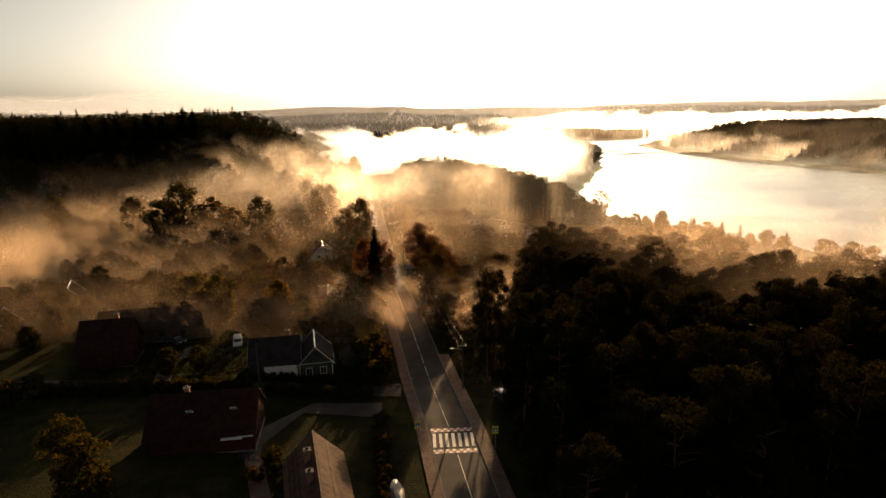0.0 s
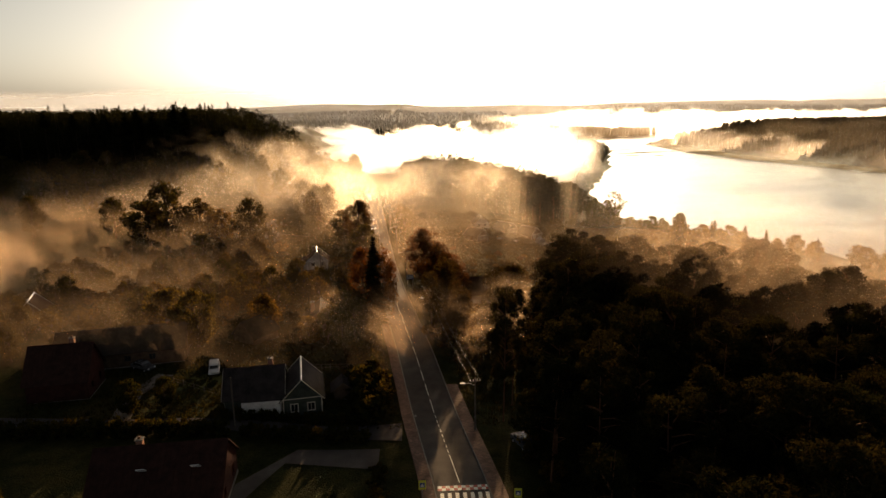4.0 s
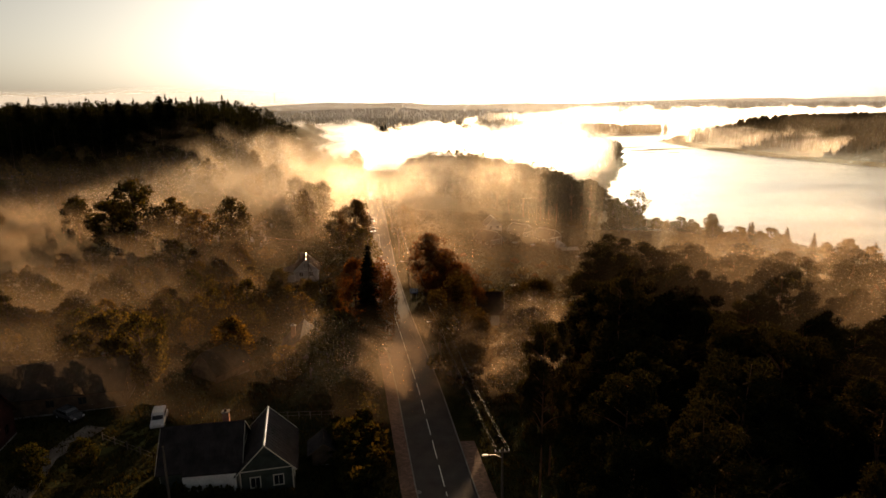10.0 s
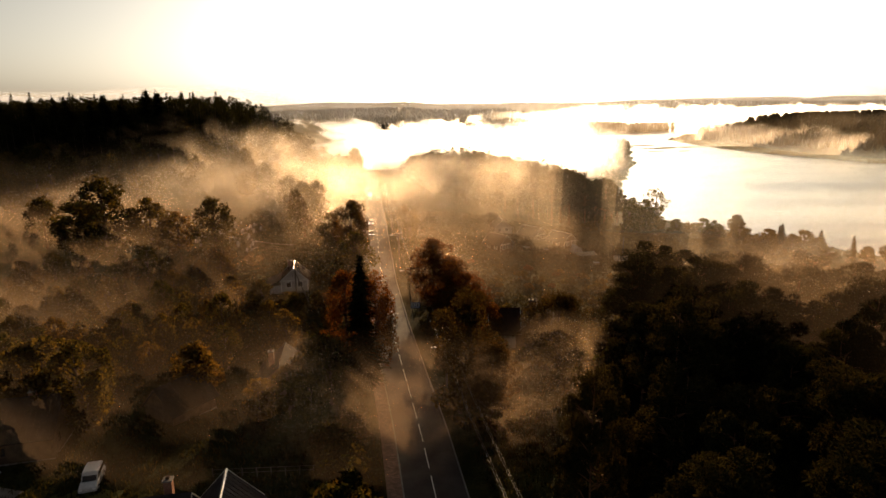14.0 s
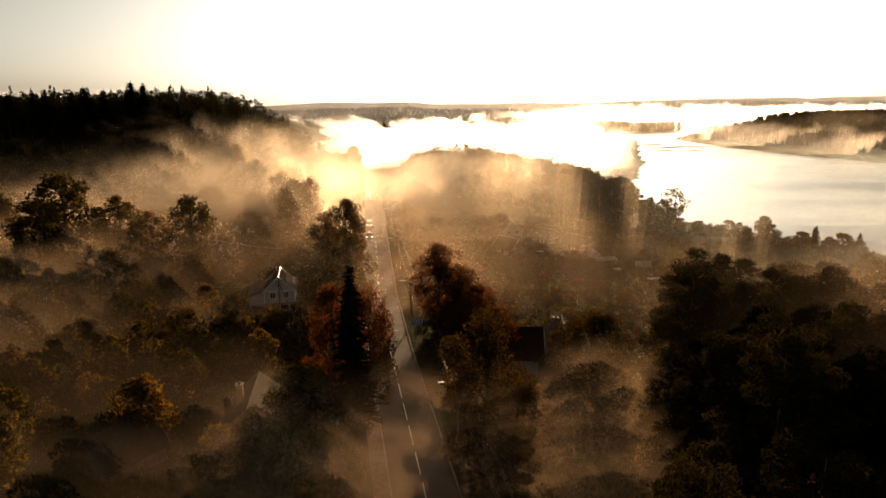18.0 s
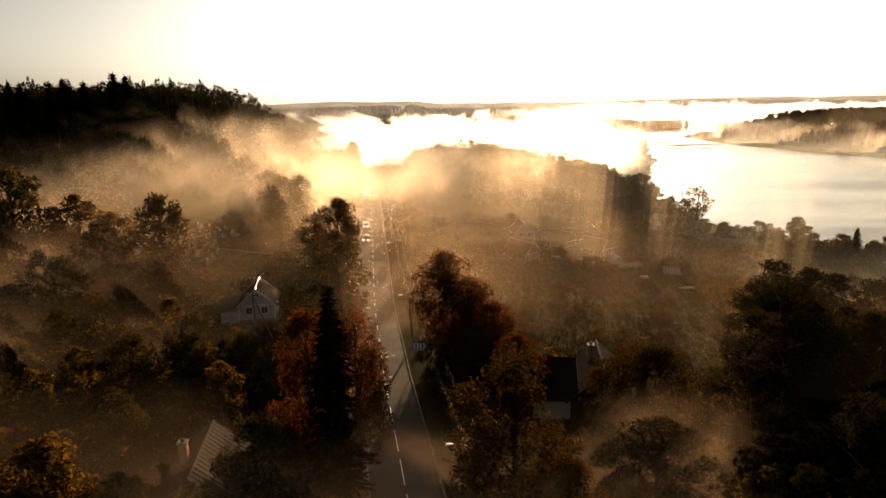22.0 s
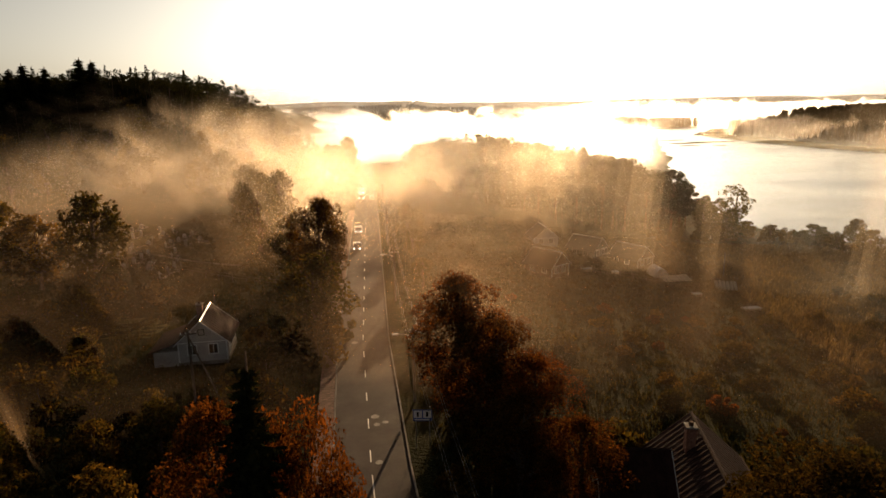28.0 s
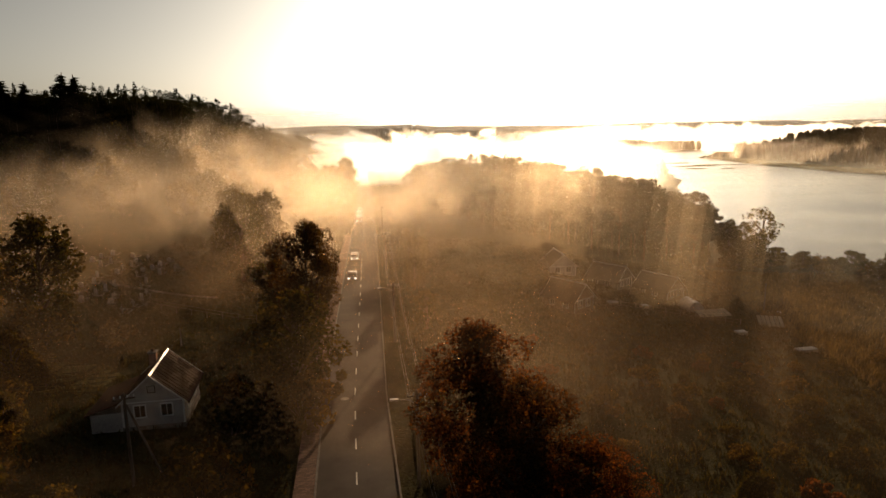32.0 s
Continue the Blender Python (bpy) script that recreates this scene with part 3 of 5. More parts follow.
def pine_tree(name, height, radius, label, seed):
    """Scots pine: bare red trunk, irregular layered crown of needle clumps on crooked limbs."""
    g = np.random.default_rng(seed)
    t = thing(name, Matrix.Identity(4), label, "tree")
    cs, rs, limbs = [], [], []
    for i in range(66):
        h = g.uniform(0.34, 1.0)
        reach = radius * (1.05 - (max(0, h - 0.62) / 0.38) ** 1.6 * 0.75) * (0.7 if h < 0.46 else 1)
        a, k = g.uniform(0, 2 * math.pi), g.uniform(0.25, 1) ** 0.6
        c = (reach * k * math.cos(a), reach * k * math.sin(a), height * h)
        cs.append(c)
        rs.append(radius * g.uniform(0.17, 0.33))
        if i % 3 == 0:
            limbs.append(((0, 0, height * h - 0.25 * reach * k - 0.4), (c[0], c[1], c[2] - 0.1), 0.09))
    v, f = leaf_cloud(cs, rs, 230, 0.27, 0.6, seed, quad=False)
    part("trunk", trunk_mesh("trunk", height * 0.97, 0.2, limbs, M_pinebark, 0.5, seed), None, t)
    part("crown", mesh_of("crown", v, f, M_pine), None, t)
    return t


def spruce_tree(name, height, radius, label, seed):
    """Spruce: a narrow cone of drooping branch whorls ending in a bare spire."""
    g = np.random.default_rng(seed)
    t = thing(name, Matrix.Identity(4), label, "tree")
    vs, fs = [], []
    levels = 36
    for i in range(levels):
        h = 0.04 + 0.94 * i / levels
        reach = radius * (1 - h) ** 0.8 * g.uniform(0.85, 1.15) + 0.12
        for k in range(13):
            a = g.uniform(0, 2 * math.pi)
            L = reach * g.uniform(0.6, 1.12)
            lift = height * g.uniform(-0.016, 0.016)
            n = max(3, int(L * 7))
            for q in range(n):
                s = (q + 0.5) / n
                p = np.array([math.cos(a) * L * s, math.sin(a) * L * s, height * h + lift - 0.35 * L * s + 0.12 * L * s * s])
                side = np.array([-math.sin(a), math.cos(a), 0]) * (0.12 + 0.3 * (1 - s) * min(1, L)) * g.uniform(0.7, 1.3)
                out = np.array([math.cos(a), math.sin(a), -0.25]) * 0.28
                dz = np.array([0, 0, -0.28 * g.uniform(0.4, 1.3)])
                o = len(vs)
                vs += [p - out * 0.5, p + side + dz, p + out, p - side + dz]
                fs.append((o, o + 1, o + 2, o + 3))
    part("trunk", trunk_mesh("trunk", height, 0.018 * height, [], M_bark, 0.05, seed), None, t)
    part("crown", mesh_of("crown", vs, fs, M_spruce), None, t)
    return t


def bush(name, height, radius, mat, label, seed):
    g = np.random.default_rng(seed)
    t = thing(name, Matrix.Identity(4), label, "bush")
    cs, rs, stems = [], [], []
    for i in range(26):
        a, k, h = g.uniform(0, 6.283), g.uniform(0.1, 1) ** 0.6, g.uniform(0.15, 0.85)
        c = (radius * k * math.cos(a), radius * k * math.sin(a), height * h * (1.05 - 0.4 * k * k))
        cs.append(c)
        rs.append(radius * g.uniform(0.2, 0.38))
        if i % 3 == 0:
            stems.append(((0.1 * math.cos(a), 0.1 * math.sin(a), -0.2), c, 0.04))
    v, f = leaf_cloud(cs, rs, 48, 0.23, 0.9, seed)
    bm = bmesh.new()
    for p, q, r in stems:
        tube(bm, [p, [(p[k] + q[k]) / 2 for k in range(3)], q], [r, r * 0.7, r * 0.3], 4)
    part("stem", bm, M_bark, t)
    part("foliage", mesh_of("foliage", v, f, mat), None, t)
    return t


placed = {}


def plant(proto, x, y, scale=1.0, turn=None, sink=0.0, squash=1.0):
    """Puts a tree there: the first use moves the tree itself, later ones copy it."""
    a = rnd.uniform(0, 360) if turn is None else turn
    m = pose(x, y, gz(x, y) - sink, rnd.uniform(-1.5, 1.5), rnd.uniform(-1.5, 1.5), a)
    if proto.name not in placed:
        placed[proto.name] = True
        proto.matrix_world = m
        proto.scale = (scale * squash, scale * squash, scale)
        return proto
    ob = copy_thing(proto, m)
    ob.scale = (scale * squash, scale * squash, scale)
    return ob


def inside(x, y, poly):
    hit = False
    for (ax, ay), (bx, by) in zip(poly, poly[1:] + poly[:1]):
        if (ay > y) != (by > y) and x < (bx - ax) * (y - ay) / (by - ay) + ax:
            hit = not hit
    return hit


def scatter(poly, spacing, jitter=0.35):
    xs, ys = [p[0] for p in poly], [p[1] for p in poly]
    out, row, y = [], 0, min(ys)
    while y <= max(ys):
        x = min(xs) + (spacing / 2 if row % 2 else 0)
        while x <= max(xs):
            px, py = x + rnd.uniform(-jitter, jitter) * spacing, y + rnd.uniform(-jitter, jitter) * spacing
            if inside(px, py, poly):
                out.append((px, py))
            x += spacing
        y += spacing * 0.87
        row += 1
    return out


pines = [pine_tree("pine_tree", h, r, "tall dark Scots pine with a bare reddish trunk", s) for h, r, s in ((19, 4.8, 21), (20.5, 4.4, 22), (17.5, 5.1, 23), (19.5, 4.6, 24))]
spruces = [spruce_tree("spruce_tree", h, r, "dark green pointed spruce tree", s) for h, r, s in ((20, 4.2, 31), (21, 4.0, 32))]
greens = [broad_tree("broadleaf_tree", h, r, M_green, "green leafy broadleaf tree with a rounded crown", s) for h, r, s in ((13, 4.6, 41), (15, 5.2, 42), (11, 4.2, 43))]
olives = [broad_tree("broadleaf_tree", h, r, M_olive, "yellowing broadleaf tree in early autumn", s) for h, r, s in ((12, 4.5, 51), (9, 4.2, 52))]
rusts = [broad_tree("maple_tree", h, r, M_rust, "rust-coloured maple tree in autumn leaf", s, per=260, size=0.12) for h, r, s in ((14, 4.6, 61), (12, 4.8, 62), (15, 5.0, 63))]
browns = [broad_tree("maple_tree", h, r, M_brown, "olive-brown maple tree turning in autumn", s, per=260, size=0.125) for h, r, s in ((15, 5.0, 64), (12, 4.8, 65))]
bushes = [bush("garden_bush", h, r, mt, lb, s) for h, r, mt, lb, s in ((3.0, 1.9, M_green, "dense green leafy garden bush", 71), (3.6, 2.4, M_olive, "tall yellowish garden shrub in leaf", 72), (2.2, 1.6, M_rust, "low reddish shrub in autumn leaf", 73))]

def wood_mesh(name, spots, mats, seed, conifer=0.3, height=(15, 20), fill=0.5, taper=lambda x: 1.0):
    """A far wood as one mesh: each tree a tapered trunk and a ragged crown of needle tufts, with undergrowth between."""
    g = np.random.default_rng(seed)
    V, F, MI, o = [], [], [], 0
    for x, y in spots:
        z, h = gz(x, y), g.uniform(*height) * taper(x)
        pointed = g.random() < conifer
        h *= 1.0 if pointed else 0.86
        if pointed:
            lv = np.clip(np.repeat(np.arange(0.1, 1.0, 0.045), 8) + g.uniform(-0.035, 0.035, 160), 0.08, 0.99)
            a = g.uniform(0, 6.283, len(lv))
            r = (1 - lv) * h * 0.21 * g.uniform(0.5, 1, len(lv)) + 0.1
            c = np.stack([x + r * np.cos(a), y + r * np.sin(a), z + lv * h], 1)
            v, f = leaf_cloud(c, 0.15 + 0.5 * (1 - lv), 7, 0.45, 0.6, int(g.integers(1e6)), quad=False)
        else:
            n = 32
            lv = g.uniform(0.14, 1.0, n)
            r = h * 0.19 * np.sqrt(np.clip(1.12 - ((lv - 0.55) / 0.55) ** 2, 0.05, 1)) * g.uniform(0.3, 1, n) ** 0.5
            a = g.uniform(0, 6.283, n)
            c = np.stack([x + r * np.cos(a), y + r * np.sin(a), z + lv * h * 0.95], 1)
            v, f = leaf_cloud(c, g.uniform(0.7, 1.5, n), 26, 0.55, 0.7, int(g.integers(1e6)), quad=False)
        V.append(v); F.append(f + o); MI.append(np.zeros(len(f), int)); o += len(v)
        ring = np.array([(math.cos(k * 2.0944), math.sin(k * 2.0944), 0) for k in range(3)])
        v = np.concatenate([ring * 0.16 + (x, y, z - 0.5), ring * 0.05 + (x, y, z + h * 0.9)])
        f = np.array([(0, 1, 4), (0, 4, 3), (1, 2, 5), (1, 5, 4), (2, 0, 3), (2, 3, 5)])
        V.append(v); F.append(f + o); MI.append(np.ones(len(f), int)); o += 6
        if g.random() < fill:
            c = np.array([(x + g.uniform(-3, 3), y + g.uniform(-3, 3), z + g.uniform(0.5, 4)) for _ in range(7)])
            v, f = leaf_cloud(c, g.uniform(0.8, 1.5, 7), 16, 0.6, 0.8, int(g.integers(1e6)), quad=False)
            V.append(v); F.append(f + o); MI.append(np.full(len(f), 2)); o += len(v)
    me = mesh_of(name, np.concatenate(V), np.concatenate(F), mats)
    me.polygons.foreach_set("material_index", np.concatenate(MI).astype(np.int32))
    return me


# pine wood beside the road
WOOD = [(15, 46), (15.2, 90), (18.5, 108), (24.5, 128), (27, 150), (40, 158), (63, 154), (78, 126), (96, 100), (104, 60)]
WOOD_EDGE = WOOD[:7]
for i, (x, y) in enumerate(scatter(WOOD, 7.3)):
    tagged(plant(pines[i % 4], x, y, rnd.uniform(0.82, 1.08)), group="pine wood by the road")
plant(pines[1], 12.4, 101, 1.03, squash=0.55)
plant(pines[3], 14.5, 106, 0.95, squash=0.6)
for i in range(46):
    t = i / 46 * (len(WOOD_EDGE) - 1)
    k, q = int(t), t % 1
    x = WOOD_EDGE[k][0] * (1 - q) + WOOD_EDGE[k + 1][0] * q + rnd.uniform(-1.5, 1.5)
    y = WOOD_EDGE[k][1] * (1 - q) + WOOD_EDGE[k + 1][1] * q + rnd.uniform(-1.5, 1.5)
    if x - road_x(y) > 7:
        if i % 3 == 0 and y > 112:
            plant(greens[i % 3], x, y, rnd.uniform(0.4, 0.8))
        else:
            plant(bushes[i % 2], x, y, rnd.uniform(0.9, 1.7) if y > 112 else rnd.uniform(0.6, 1.0))
# pine wood on the spit above the lake


def spit_taper(x):
    """The trees grow lower towards the water and towards the road."""
    return (1.0 - 0.26 * float(sm(x, 52, 84))) * (0.66 + 0.34 * float(sm(x, -4, 28)))


SPIT = [(-9, 372), (6, 340), (22, 318), (48, 304), (69, 302), (80, 312), (76, 336), (58, 354), (30, 380), (4, 404)]
tagged(new("lakeside_wood", wood_mesh("lakeside_wood", scatter(SPIT, 4.6), [M_pine, M_bark, M_green], 5, 0.0, (20.5, 26.5), 0.7, spit_taper)), "tall pines and undergrowth above the lake shore", "wood", kind="stuff")
for i in range(20):
    t = i / 19 * 4
    k, q = min(int(t), 3), t - min(int(t), 3)
    a, c = SPIT[1:6][k], SPIT[1:6][k + 1]
    px = a[0] + q * (c[0] - a[0]) + rnd.uniform(-1.5, 1.5)
    tagged(plant(pines[i % 4], px, a[1] + q * (c[1] - a[1]) + rnd.uniform(-2.5, 0.5), rnd.uniform(0.95, 1.2) * spit_taper(px)), group="pines on the edge of the lakeside wood")
# wooded hill
HILL = [(-360, 318), (-120, 335), (-84, 352), (-58, 372), (-52, 425), (-110, 470), (-360, 470)]
tagged(new("hill_wood", wood_mesh("hill_wood", scatter(HILL, 7.2), [M_spruce, M_bark, M_green], 6, 0.14, (16, 22), 0.7)), "dark mixed spruce and pine wood covering the hill", "wood", kind="stuff")
# lower slope of the hill
SLOPE = [(-75, 292), (-40, 330), (-30, 420), (-66, 430), (-84, 365), (-120, 335), (-360, 318), (-360, 270), (-140, 272)]
for i, (x, y) in enumerate(scatter(SLOPE, 12.5)):
    tagged(plant((greens + olives)[i % 5], x, y, rnd.uniform(0.8, 1.2)), group="trees on the lower slope")

# single trees along the road
airy = broad_tree("broadleaf_tree", 14, 5.2, M_olive, "airy lakeside tree with gaps in its crown", 81, low=0.2, per=34, n=52, size=0.3)
SINGLE = [(spruces[0], -9.2, 144.7, 1.0), (rusts[0], -11.6, 147.6, 1.13, 0.74), (rusts[1], -7.0, 147.2, 1.33, 0.56), (greens[0], -12.8, 138, 0.75), (greens[2], -15, 142, 0.8), (greens[1], -15.0, 195, 0.82, 1.2),
          (browns[1], -18.2, 219.5, 1.28, 0.9), (greens[2], -24, 228, 1.0), (greens[1], -36, 250.5, 1.12, 0.85), (greens[1], -33.5, 261, 1.05, 0.8), (browns[0], 6.4, 136.5, 1.08, 0.98), (browns[1], 8.2, 131.2, 0.9, 0.8), (rusts[0], 2.2, 176, 1.0, 1.2),
          (rusts[1], 4.6, 171, 0.98, 1.15), (rusts[2], 7.6, 167, 0.66, 1.35), (rusts[1], 6.0, 162.5, 0.72, 1.2), (greens[0], -1.6, 219.5, 0.42, 1.2), (greens[2], -3.6, 243, 0.5, 1.2), (greens[1], -5.2, 259, 0.36, 1.4), (rusts[0], 9.4, 157.5, 0.66, 1.2), (browns[1], 20.6, 149.2, 0.95, 1.25), (greens[1], -52, 215, 1.06, 1.05),
          (greens[1], -74.5, 207, 1.42, 1.0), (olives[0], -67.5, 215, 1.2, 1.1), (olives[0], -61, 216, 0.95, 1.1), (greens[2], -82, 212, 1.25, 1.4), (greens[0], -96, 220, 1.0), (greens[1], -125, 226, 0.9),
          (airy, 96.5, 312.5, 1.0), (greens[0], 83, 305, 0.74, 1.1), (greens[2], 87.5, 300, 0.62, 1.3), (olives[1], 92, 297, 0.55, 1.4), (greens[1], 86, 312, 0.7), (greens[2], 97.5, 294, 0.42, 1.5), (greens[2], 117, 286, 0.66, 1.2), (greens[2], 104, 284, 0.6, 1.2), (greens[2], 111, 291, 0.4), (spruces[1], 124, 268, 0.36, 1.8),
          (spruces[1], 133, 260, 0.32, 1.8), (greens[0], -40, 272, 1.05), (greens[1], -46, 281, 1.0), (olives[0], -47, 300, 0.9), (olives[0], -3, 262, 0.5), (olives[1], -6, 280, 0.5),
          (olives[0], -41, 129.5, 0.95), (olives[1], -46, 131, 1.2), (greens[0], -52, 134, 0.8), (olives[1], -30.5, 138, 0.85), (greens[0], -17.5, 134, 0.55), (olives[1], -21, 133, 0.6), (greens[2], -14.5, 133, 0.6), (greens[2], -43, 104, 0.5), (greens[2], -38.5, 106.5, 0.42)]
# pointed spruces standing out on the brow of the hill
SINGLE += [(spruces[i % 2], x, 351 + 5 * math.sin(i * 2.3), k, 2.2) for i, (x, k) in enumerate(((-172, 1.12), (-163, 1.05), (-153, 1.22), (-146, 1.05), (-140, 1.2), (-130, 1.16), (-123, 1.26), (-115, 1.24), (-106, 1.0), (-188, 1.1), (-205, 1.18), (-222, 1.05), (-243, 1.15)))]
for p, x, y, s, *thin in SINGLE:
    plant(p, x, y, s, squash=thin[0] if thin else 1.0)
# overgrown gardens: fruit trees and shrubs
GARDEN = [(-95, 132), (-60, 136), (-28, 142), (-26, 150), (-16, 152), (-17, 182), (-38, 186), (-44, 204), (-100, 200)]
for i, (x, y) in enumerate(scatter(GARDEN, 5.4)):
    p = rnd.choice(olives + greens + olives + bushes[1:2] * 4 + bushes[:1] * 2)
    if -37 < x < -20 and y > 170:
        continue
    plant(p, x, y, rnd.uniform(0.8, 1.5) if p in bushes else rnd.uniform(0.36, 0.62))
EAST = [(-100, 108), (-72, 112), (-72, 128), (-100, 130)]
for i, (x, y) in enumerate(scatter(EAST, 7.5)):
    plant(rnd.choice(olives + greens), x, y, rnd.uniform(0.45, 0.7))
HEDGE = [((-8, 97), (-24, 97.5), 1.5, 0.62), ((-8, 101.8), (-30, 102.2), 1.6, 0.5), ((-28, 97.2), (-60, 98.5), 1.7, 0.8), ((-5.6, 87), (-3.6, 62), 1.9, 0.62), ((-6.6, 104), (-10.6, 128), 2.2, 1.6), ((-62, 96), (-90, 92), 3.5, 1.4)]
for (ax, ay), (bx, by), gap, s in HEDGE:
    n = int(math.dist((ax, ay), (bx, by)) / gap)
    for i in range(n + 1):
        t = i / n
        tagged(plant(bushes[0], ax + t * (bx - ax) + rnd.uniform(-0.3, 0.3), ay + t * (by - ay) + rnd.uniform(-0.3, 0.3), s * rnd.uniform(0.8, 1.15)), group="hedges")
for x, y, s in ((-38, 66, 1.0), (-43, 72, 0.8), (92, 306, 0.6), (87, 301, 0.55), (80, 297, 0.5), (72, 296, 0.5), (94, 318, 0.7)):
    plant(greens[rnd.randrange(3)], x, y, s * 0.85)
for x, y, s in ((-19, 76, 0.8), (-17.5, 74, 0.7), (-21, 72.5, 0.7), (-14.5, 101.5, 0.5), (-11.5, 102.6, 0.5), (-9.3, 105, 0.6)):
    plant(bushes[0], x, y, s)
for i in range(18):
    q = i / 17
    bx = 118 + 52 * q + rnd.uniform(-3, 3)
    by = 280 - 78 * q + rnd.uniform(-4, 4)
    plant((greens[0], greens[2], olives[1], spruces[1])[i % 4], bx - 8, by - 4, (0.5, 0.6, 0.7, 0.36)[i % 4] * rnd.uniform(0.8, 1.2), squash=1.2)
pale_bush = bush("garden_bush", 3.2, 2.3, M_reed, "round pale straw-coloured shrub on the lawn", 77)
plant(pale_bush, -42.5, 214.5, 0.95)
FIELD = [(8, 186), (22, 172), (60, 172), (90, 190), (112, 240), (98, 268), (60, 215), (25, 212), (4, 225)]
for i, (x, y) in enumerate(scatter(FIELD, 6.8)):
    plant(bushes[rnd.choice((0, 1, 1, 2))], x, y, rnd.uniform(0.3, 0.8))
SHORE = [(60, 290), (92, 292), (112, 268), (140, 240), (132, 262), (112, 288), (100, 305), (70, 298)]
for i, (x, y) in enumerate(scatter(SHORE, 5.0)):
    plant(bushes[rnd.choice((0, 0, 1))], x, y, rnd.uniform(0.6, 1.2))
for x, y, s in ((12, 142, 1.2), (14, 146, 1.4), (11, 150, 1.0), (30, 138, 1.4), (20, 140, 1.2), (28, 160, 1.2), (24, 163, 1.0), (14, 166, 1.3), (36, 164, 1.3), (5, 150, 0.9), (2.5, 158, 0.8), (1.5, 163, 0.8), (0.8, 184, 0.7), (-1.0, 192, 0.6), (-14.2, 192.5, 1.4), (-16.8, 195.5, 1.5), (-13.4, 198, 1.3), (-18.5, 193, 1.2), (-20, 189, 1.0), (-50, 210.5, 1.6), (-54, 213, 1.5), (-22, 196, 0.9), (5.0, 134, 1.4), (8.2, 134.2, 1.3), (9.0, 129.5, 1.1), (4.4, 138.6, 1.1), (19, 147, 1.4), (22.5, 148, 1.4), (2.6, 170.5, 1.0), (5.5, 167.5, 1.2)):
    plant(bushes[rnd.choice((0, 1))], x, y, s)


# ---- mist ----
def mist_sheet(y, x0, x1, z0, z1, wob, seed):
    g = np.random.default_rng(seed)
    n, k = 60, 16
    ph = g.uniform(0, 6.28, 4)
    xs = np.linspace(x0, x1, n)
    vs = []
    for j in range(k + 1):
        for x in xs:
            t = j / k
            vs.append((x, y + wob * (math.sin(9 * x / (x1 - x0) * 2 + ph[0]) + 0.5 * math.sin(25 * x / (x1 - x0) + ph[1] + 2 * t)) - 0.17 * (t * (z1 - z0)), z0 + t * (z1 - z0)))
    fs = [(j * n + i, j * n + i + 1, (j + 1) * n + i + 1, (j + 1) * n + i) for j in range(k) for i in range(n - 1)]
    return vs, fs


def mist_bank(name, label, mat, sheets, foot=5.0):
    V, F = [], []
    for s in sheets:
        v, f = mist_sheet(*s)
        o = len(V)
        V += v
        F += [tuple(q + o for q in ff) for ff in f]
    me = mesh_of(name, V, F, mat)
    uv = me.uv_layers.new(name="UVMap")
    spans = []
    for s in sheets:
        spans += [(s[1], s[2])] * 1020
    co = np.array([(v[0] - a) / (b2 - a) for v, (a, b2) in zip(V, spans)])
    loops = np.zeros(len(me.loops), np.int32)
    me.loops.foreach_get("vertex_index", loops)
    arr = np.zeros((len(loops), 2))
    arr[:, 0] = co[loops]
    VV = np.array(V)
    arr[:, 1] = np.clip((VV[:, 2] - np.maximum(land(VV[:, 0], VV[:, 1]), LAKE_Z)) / foot, -1, 1)[loops]
    uv.data.foreach_set("uv", arr.ravel())
    return tagged(new(name, me), label, "mist", kind="stuff")


WARM, PALE = (0.95, 0.71, 0.48), (0.95, 0.83, 0.66)
M_near = mist_material("road_mist", 0.1, 0.045, 0.30, 0.66, 3.0, 15.0, (1.0, 1.2, 1.4), tint=WARM, onward=0.6)
M_low = mist_material("garden_ground_mist", 0.05, 0.016, 0.26, 0.66, 2.0, 17.0, (1.0, 1.6, 1.8), tint=WARM, onward=0.65)
M_light = mist_material("light_ground_mist", 0.036, 0.016, 0.26, 0.66, 2.0, 17.0, (1.0, 1.6, 1.8), tint=WARM, onward=0.65)
M_veil = mist_material("thin_ground_mist", 0.015, 0.024, 0.36, 0.64, 0.0, 20.0, (1.0, 1.6, 1.6), tint=WARM)
M_golden = mist_material("garden_mist", 0.075, 0.020, 0.34, 0.66, 4.0, 26.0, (1.0, 1.6, 1.6), tint=WARM)
M_mist = mist_material("low_mist", 0.115, 0.017, 0.37, 0.60, 4.0, 27.0, (1.0, 1.4, 1.6), tint=(0.95, 0.82, 0.66), onward=0.2)
M_slope = mist_material("hill_mist", 0.09, 0.02, 0.34, 0.62, 10.0, 38.0, (1.0, 1.0, 1.4), tint=(0.95, 0.84, 0.69), onward=0.15)
M_bank = mist_material("thick_mist", 0.85, 0.013, 0.36, 0.54, 2.0, 29.0, (1.0, 0.8, 2.0), tint=(0.9, 0.93, 0.95), onward=0.3)
M_wisp = mist_material("lake_wisps", 0.1, 0.022, 0.2, 0.62, -11.0, 3.0, (1.0, 0.8, 2.0), tint=(0.82, 0.95, 1.0), onward=0.04)
M_haze = mist_material("far_haze", 0.06, 0.002, 0.2, 0.5, 5.0, 70.0, (1.0, 1.0, 1.0), tint=(0.62, 0.68, 0.78), onward=0.05)
M_shore = mist_material("far_shore_mist", 0.17, 0.011, 0.36, 0.60, -8.0, 24.0, (1.0, 0.8, 1.6), tint=(0.95, 0.9, 0.83), onward=0.22)
